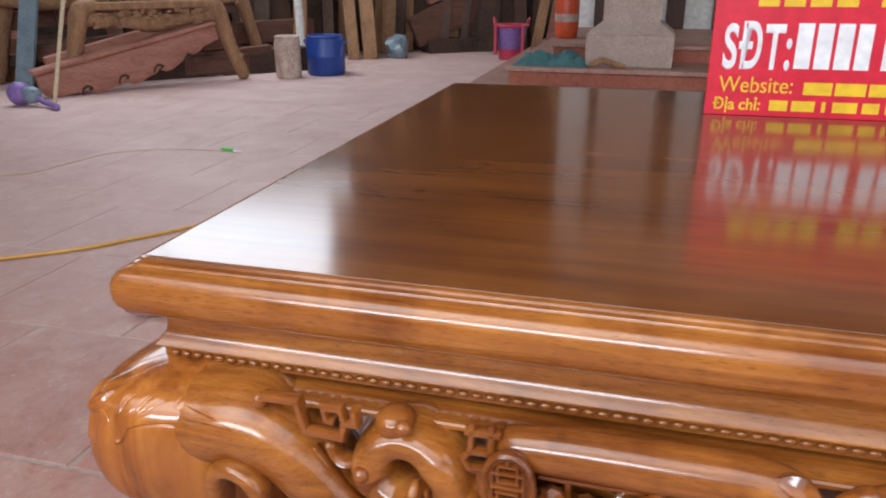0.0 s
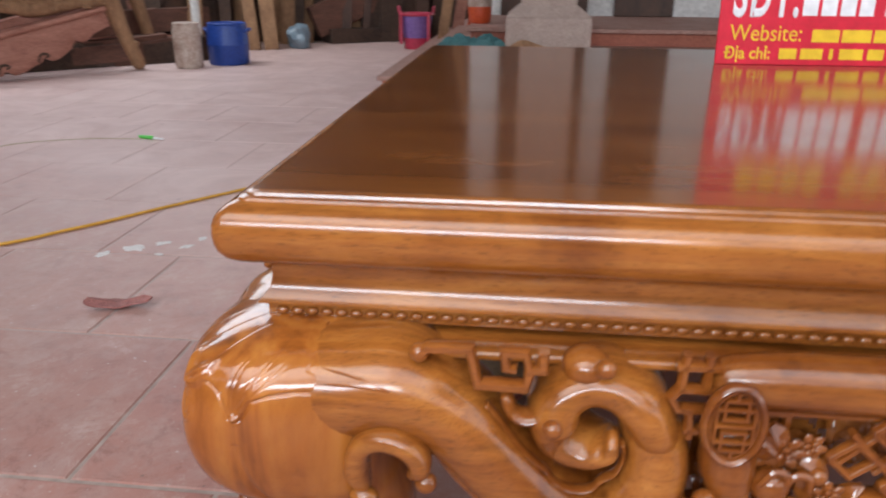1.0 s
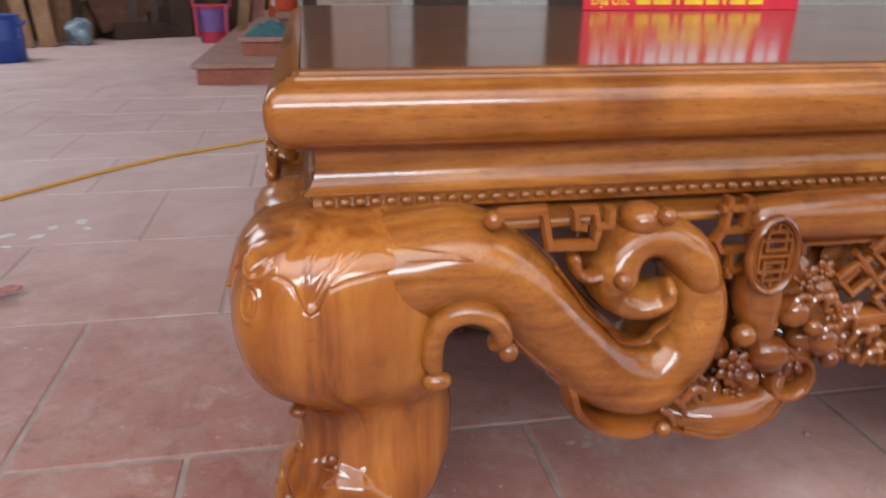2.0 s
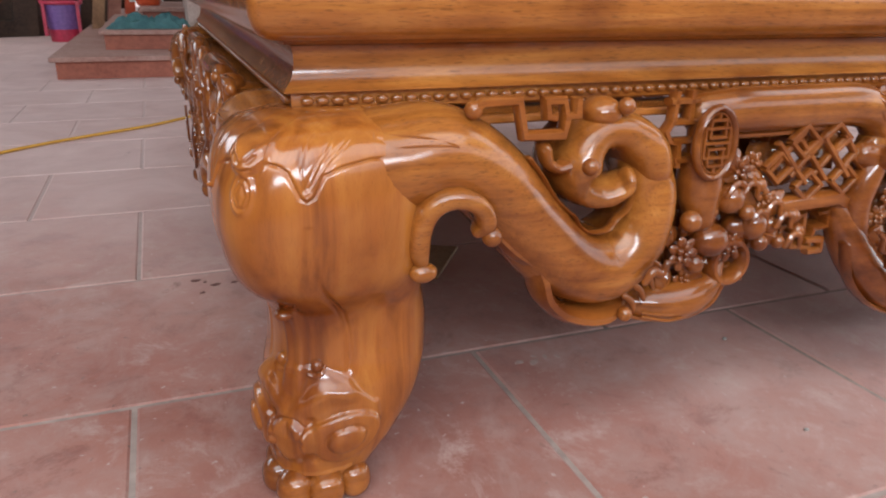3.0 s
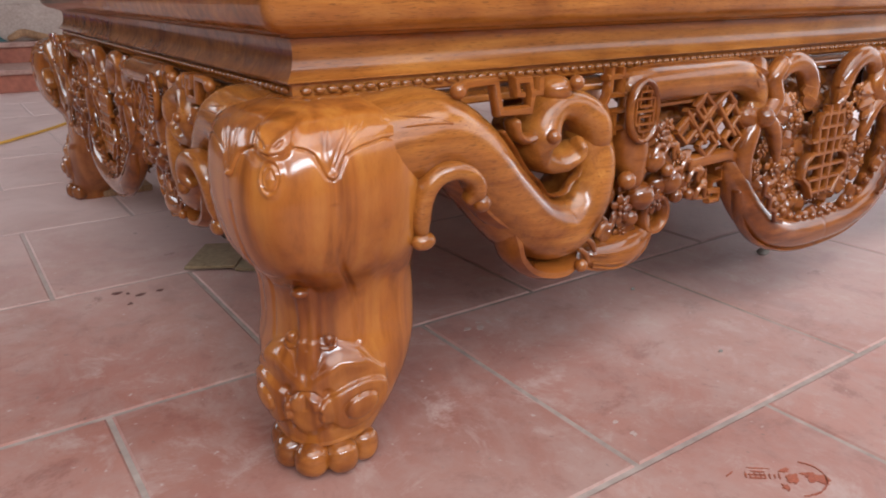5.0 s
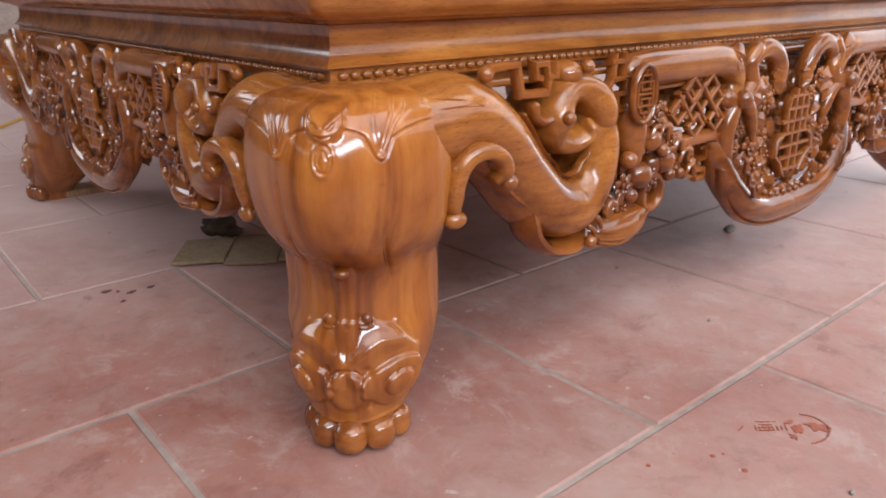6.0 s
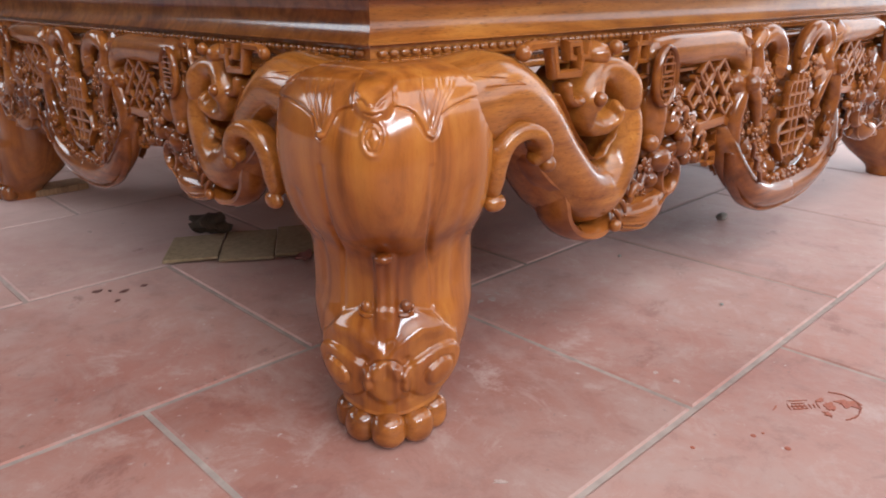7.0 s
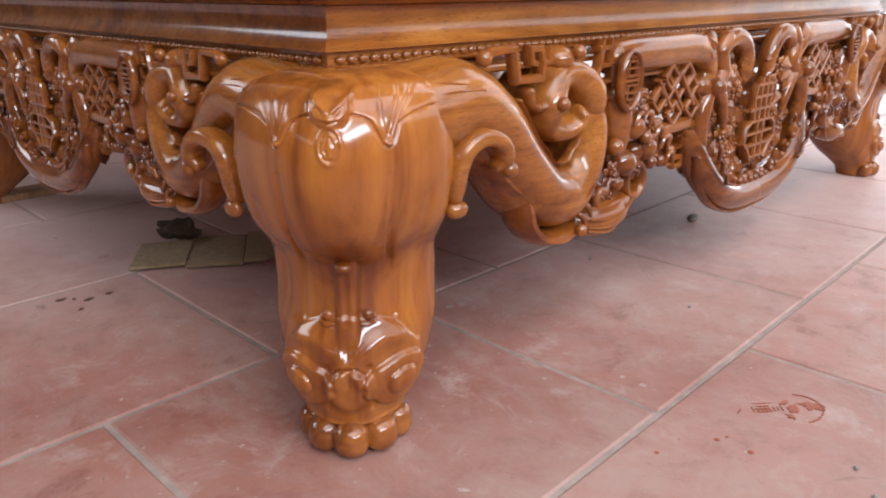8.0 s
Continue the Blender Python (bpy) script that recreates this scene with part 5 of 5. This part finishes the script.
for k in range(18):
    f = (k + random.random()) / 18
    x, y, z = -3.75 + 1.25 * f, 3.95 + 1.2 * f, random.choice((0.07, 0.09, 0.24))
    timber("timber_offcut", (x - 0.22, y - 0.22, z), (x + 0.22, y + 0.22, z + random.uniform(0, 0.06)), random.uniform(0.1, 0.2), random.uniform(0.12, 0.2), random.choice((RAWDARK, REDDARK, DARKWOOD)), "stacked dark timber offcut in the store", "timber", "stacked offcuts")
timber("beam", (-5.2, 3.4, 0.86), (-3.0, 4.4, 0.80), 0.10, 0.12, ORANGE, "long red painted beam across the frames", "beam")
timber("store_board", (-3.75, 3.60, 0.0), (-3.70, 3.75, 0.62), 0.12, 0.03, BAG, "pale blue painted board standing on the floor", "board", side=(1, 0.3, 0))
CANE = simple("pale_bamboo", (0.50, 0.40, 0.25), (0.66, 0.56, 0.38), 6, 0.55)
pole = thing("bamboo_pole", "thin pale bamboo pole standing on the floor", "pole", Matrix.Translation((-3.03, 3.08, 0)))
part("cane", tube(bmesh.new(), [(0, 0, 0, 0.012), (0.18, 0.17, 1.0, 0.0125), (0.58, 0.55, 3.2, 0.012)], 8, 8, 1, (0, 1, 0)), CANE, pole)
lamp = thing("work_light", "purple hand lamp lying on the floor", "lamp", Matrix.Translation((-3.33, 3.14, 0.0)))
part("bulb", ball(bmesh.new(), (0, 0, 0.075), 0.075), PURPLE, lamp)
part("shade", ball(bmesh.new(), (0.09, 0.0, 0.07), 0.055, (1.2, 1, 1)), BAG, lamp)
part("handle", tube(bmesh.new(), [(0.12, 0, 0.055, 0.020), (0.22, -0.03, 0.03, 0.018), (0.36, -0.10, 0.022, 0.022)], 10, 4, 1, (0, 0, 1)), PURPLE, lamp)

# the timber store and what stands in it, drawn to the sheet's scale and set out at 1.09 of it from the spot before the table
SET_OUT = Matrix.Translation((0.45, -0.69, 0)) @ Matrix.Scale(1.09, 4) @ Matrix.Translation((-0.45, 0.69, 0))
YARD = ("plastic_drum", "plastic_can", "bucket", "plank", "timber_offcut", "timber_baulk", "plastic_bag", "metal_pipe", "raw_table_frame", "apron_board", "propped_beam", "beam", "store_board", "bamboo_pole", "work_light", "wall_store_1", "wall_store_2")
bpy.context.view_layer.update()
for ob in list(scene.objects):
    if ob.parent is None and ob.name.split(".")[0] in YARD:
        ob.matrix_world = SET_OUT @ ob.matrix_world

# on the steps
cloth = thing("cloth", "crumpled teal cloth heaped on the steps", "cloth", Matrix.Translation((-0.14, 4.66, 0.245)))
bm = bmesh.new()
N = 26
rows_c = []
for i in range(N + 1):
    rows_c.append([])
    for j in range(N + 1):
        x, y = (i / N - 0.5), (j / N - 0.5)
        edge = max(0.0, 1 - (2 * abs(x)) ** 3) * max(0.0, 1 - (2 * abs(y)) ** 3)
        z = 0.004 + edge * (0.055 + 0.10 * (noise.noise(Vector((x * 6, y * 6, 1))) + 0.5 * noise.noise(Vector((x * 15, y * 15, 3)))))
        rows_c[-1].append(bm.verts.new((x * 0.52 + 0.03 * noise.noise(Vector((y * 7, 0, 0))), y * 0.30 + 0.03 * noise.noise(Vector((x * 7, 5, 0))), max(z, 0.003))))
grid_faces(bm, rows_c, False, False)
part("fabric", bm, TEAL, cloth)
scrap = thing("wood_offcut", "curled tan wood offcut on the step", "offcut", Matrix.Translation((0.24, 4.52, 0.246)))
part("shaving", tube(bmesh.new(), [(-0.10, 0, 0.02, 0.018), (-0.03, 0.01, 0.05, 0.022), (0.05, 0, 0.03, 0.022), (0.12, -0.02, 0.018, 0.015)], 8, 5, 0.5), RAW, scrap)

# on the floor
cable = thing("extension_cable", "yellow electric cable lying across the floor", "cable")
part("cord", tube(bmesh.new(), [(-2.6, 0.3, .006, .0055), (-1.41, 1.07, .006, .0055), (-1.13, 1.34, .006, .0055), (-0.925, 1.62, .006, .0055), (-0.61, 2.02, .006, .0055), (-0.38, 2.22, .006, .0055), (-0.17, 2.38, .006, .0055), (0.06, 2.64, .006, .0055), (0.3, 2.95, .006, .0055), (0.9, 3.4, .006, .0055)], 8, 8, 1, (0, 0, 1)), YELLOW, cable)
cord = thing("string", "thin pale yellow string lying on the floor", "string")
part("line", tube(bmesh.new(), [(-3.3, 1.50, .003, .002), (-2.29, 1.90, .003, .002), (-2.15, 2.17, .003, .002), (-2.08, 2.42, .003, .002), (-1.82, 2.57, .003, .002), (-1.56, 2.60, .003, .002)], 6, 6, 1, (0, 0, 1)), simple("pale_string", (0.42, 0.34, 0.20), (0.5, 0.42, 0.28), 20, 0.8), cord)
pen = thing("marker", "bright green plastic marker lying on the floor", "marker", Matrix.Translation((-1.52, 2.61, 0)) @ Matrix.Rotation(radians(-12), 4, "Z") @ Matrix.Scale(0.7, 4))
part("barrel", tube(bmesh.new(), [(-0.075, 0, 0.014, 0.012), (0.02, 0, 0.014, 0.014)], 8, 3, 1, (0, 0, 1)), GREEN, pen)
part("cap", tube(bmesh.new(), [(0.03, 0, 0.011, 0.008), (0.11, 0, 0.010, 0.006)], 8, 3, 1, (0, 0, 1)), SIGNWHITE, pen)


def flake(name, x, y, size, seedv, material, label, category, h=0.004, stretch=1.6, turn=0.0, curl=0.0):
    """A thin scrap with an uneven outline lying on the floor."""
    ob = thing(name, label, category, Matrix.Translation((x, y, 0.0)) @ Matrix.Rotation(turn, 4, "Z"))
    bm = bmesh.new()
    N = 28
    ring, low = [], []
    for k in range(N):
        a = 2 * math.pi * k / N
        r = size * (0.75 + 0.5 * noise.noise(Vector((math.cos(a) * 1.7 + seedv, math.sin(a) * 1.7, seedv * 2.3))))
        p = (r * stretch * math.cos(a), r * math.sin(a), h + curl * (math.cos(a) * stretch * 0.5) ** 2)
        ring.append(bm.verts.new(p))
        low.append(bm.verts.new((p[0], p[1], max(p[2] - 0.004, 0.0003))))
    c = bm.verts.new((0, 0, h))
    for k in range(N):
        bm.faces.new((ring[k], ring[(k + 1) % N], c))
        bm.faces.new((low[k], low[(k + 1) % N], ring[(k + 1) % N], ring[k]))
    part("sheet", bm, material, ob, smooth=False)
    return ob


RUST = simple("dried_red_paint", (0.24, 0.045, 0.018), (0.33, 0.08, 0.035), 40, 0.5)
WHITEDUST = simple("white_filler", (0.60, 0.57, 0.55), (0.72, 0.69, 0.67), 30, 0.9)
SCRAP = simple("torn_red_paper", (0.20, 0.06, 0.05), (0.36, 0.15, 0.13), 20, 0.7)
flake("torn_paper", -0.70, 0.835, 0.035, 3.1, SCRAP, "torn dark red paper scrap lying on the tiles", "paper", 0.012, 2.6, 0.25, 0.010)
flake("torn_paper", 0.245, 0.536, 0.016, 5.2, SCRAP, "torn dark red paper scrap lying on the tiles", "paper", 0.010, 2.0, 0.5, 0.006)
for k, (x, y, r) in enumerate(((-0.86, 1.22, 0.028), (-0.80, 1.27, 0.018), (-0.72, 1.25, 0.016), (-0.93, 1.16, 0.020), (-0.70, 1.32, 0.014), (-0.64, 1.36, 0.020), (-0.61, 1.30, 0.011), (-0.77, 1.18, 0.010))):
    flake("filler_spot", x, y, r, k * 1.3, WHITEDUST, "spot of dried white filler on the tiles", "spot", 0.0012, 1.7, 0.4 * k)
# dried paint print: a ragged body and a hatched tail
stain = thing("paint_stain", "dried red paint print with hatched marks on the tiles", "stain")


def blot(x, y, size, seedv, stretch, turn):
    bm = bmesh.new()
    N = 22
    ring = []
    for k in range(N):
        a = 2 * math.pi * k / N
        r = size * (0.7 + 0.75 * noise.noise(Vector((math.cos(a) * 2.2 + seedv, math.sin(a) * 2.2, seedv * 1.7))))
        u, v = r * stretch * math.cos(a), r * math.sin(a)
        ring.append((x + u * math.cos(turn) - v * math.sin(turn), y + u * math.sin(turn) + v * math.cos(turn)))
    top = [bm.verts.new((*p, 0.0009)) for p in ring]
    low = [bm.verts.new((*p, 0.0001)) for p in ring]
    grid_faces(bm, [low, top])
    part("blot", bm, RUST, stain, smooth=False)


blot(0.440, -0.386, 0.013, 1.0, 1.5, -0.75)
blot(0.417, -0.372, 0.009, 2.0, 1.5, 0.6)
blot(0.398, -0.378, 0.005, 3.0, 1.7, 0.9)
blot(0.424, -0.358, 0.004, 4.0, 2.2, -0.3)
for k in range(8):
    blot(0.380 + 0.0042 * k, -0.338 - 0.0035 * k, 0.0014, 5.0 + k, 5.0, 0.75)
for k in range(4):
    blot(0.386 + 0.005 * k, -0.349 + 0.004 * k, 0.0014, 9.0 + k, 9.0, -0.70)
for k in range(11):  # thin rim of the print
    a = radians(62 - 15 * k)
    blot(0.423 + 0.043 * math.cos(a - 0.6) * 0.85, -0.376 + 0.026 * math.sin(a - 0.6) * 1.1, 0.0016, 20.0 + k, 3.6, a - 0.6 + math.pi / 2)
blot(0.368, -0.326, 0.0014, 6.0, 7.0, 0.1)
for k, (x, y, r) in enumerate(((0.287, -0.334, 0.0035), (0.214, -0.296, 0.0030), (0.290, -0.373, 0.0038), (0.300, -0.340, 0.0020))):
    drip = thing("paint_drip", "small dried drip of red paint on the tiles", "stain", group="paint drips")
    bm = lathe(bmesh.new(), [(r, 0.0002), (r * 0.9, 0.0008), (r * 0.4, 0.0011)], 10, (x, y, 0))
    part("drop", bm, RUST, drip)
OILSPOT = simple("dark_oil_stain", (0.10, 0.040, 0.034), (0.17, 0.070, 0.060), 60, 0.6)
for k, (x, y, r) in enumerate(((-0.100, 0.661, 0.008), (-0.067, 0.629, 0.007), (-0.031, 0.630, 0.006), (-0.092, 0.596, 0.005), (-0.085, 0.648, 0.004))):
    flake("oil_spot", x, y, r, 2.0 + k * 1.7, OILSPOT, "dark reddish stain dried on the tiles", "stain", 0.0010, 1.5, 0.3 * k)
SCUFF = simple("pale_scuff", (0.36, 0.25, 0.215), (0.46, 0.35, 0.31), 60, 0.8)
for k, (x, y, r) in enumerate(((0.345, 0.162, 0.006), (0.367, 0.154, 0.007), (0.392, 0.166, 0.005), (0.410, 0.160, 0.004), (0.375, 0.172, 0.004), (0.339, -0.174, 0.0035), (0.338, -0.206, 0.0045), (0.013, 1.018, 0.005), (0.009, -0.183, 0.005))):
    flake("scuff_mark", x, y, r, 4.0 + k * 1.1, SCUFF, "pale dusty scuff on the tiles", "spot", 0.0007, 1.8, 0.7 * k)
for k, (x, y, r) in enumerate(((1.075, 0.095, 0.012), (0.34, -0.47, 0.003), (0.30, -0.50, 0.003), (0.62, -0.13, 0.003), (0.70, 0.12, 0.0035))):
    p = thing("pebble", "small grey pebble lying on the tiles", "pebble", Matrix.Translation((x, y, 0)), "pebbles")
    bm = bmesh.new()
    ball(bm, (0, 0, r * 0.7), r, (1.3, 1, 0.75), 10, 7)
    for v in bm.verts:
        v.co.xy *= 1 + 0.25 * noise.noise(v.co * 90)
    part("stone", bm, CONCRETE, p)

# cardboard under the table
card = thing("cardboard_sheet", "torn flattened cardboard lying under the table", "cardboard", Matrix.Translation((0.214, 0.674, 0.0)) @ Matrix.Rotation(radians(-34), 4, "Z"))
for k, (x0, x1, y0, y1, tilt) in enumerate(((-0.165, -0.062, -0.075, 0.075, 0.03), (-0.060, 0.045, -0.085, 0.09, -0.02), (0.047, 0.20, -0.08, 0.10, 0.03))):
    bm = one_box(x0, x1, y0, y1, 0.003, 0.009, 0.001, 1)
    for v in bm.verts:
        v.co.z += max(0.0, tilt * (v.co.x - x0) + 0.02 * abs(v.co.y) * (k == 2))
        v.co.y += 0.012 * noise.noise(v.co * 30)
    part("flap", bm, CARD, card, smooth=False)
lump = thing("rag", "dark crumpled rag on the cardboard", "rag", Matrix.Translation((0.200, 0.815, 0.008)))
bm = bmesh.new()
bmesh.ops.create_icosphere(bm, subdivisions=3, radius=0.038)
for v in bm.verts:
    v.co *= 1 + 0.7 * noise.noise(v.co * 36) + 0.35 * noise.noise(v.co * 90)
    v.co.z = max(v.co.z * 0.6 + 0.016, 0.0)
part("cloth", bm, BARK, lump)
solid("wedge", one_box(0.02, 0.15, L - 0.03, L + 0.05, 0.0, 0.018, 0.003), RAW, "pale wooden wedge beside the table foot", "wedge")

# ---------------------------------------------------------------- floor tiles, piece by piece
tile_me = tile_mesh("floor_tile")
near = 0
far = bmesh.new()
for j in range(-16, 20):
    for i in range(-20, 20):
        x = X0 + (i + 0.5) * TX + (0.5 * TX if j % 2 else 0.0) - TX
        y = Y0 + (j - 0.5) * TY
        if -4.2 < x < 2.6 and -1.4 < y < 4.2 and near < 300:
            ob = part("floor_tile", tile_me, None, floor)
            ob.location = (x, y, 0.0)
            near += 1
        elif -9 < x < 9 and -7 < y < 8.2:
            a, b = (TX - JOINT) / 2, (TY - JOINT) / 2
            q = [far.verts.new(v) for v in ((x - a, y - b, 0), (x + a, y - b, 0), (x + a, y + b, 0), (x - a, y + b, 0))]
            far.faces.new(q)
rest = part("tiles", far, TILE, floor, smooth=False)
tagged(rest, "red terracotta floor tiles further off", kind="stuff")
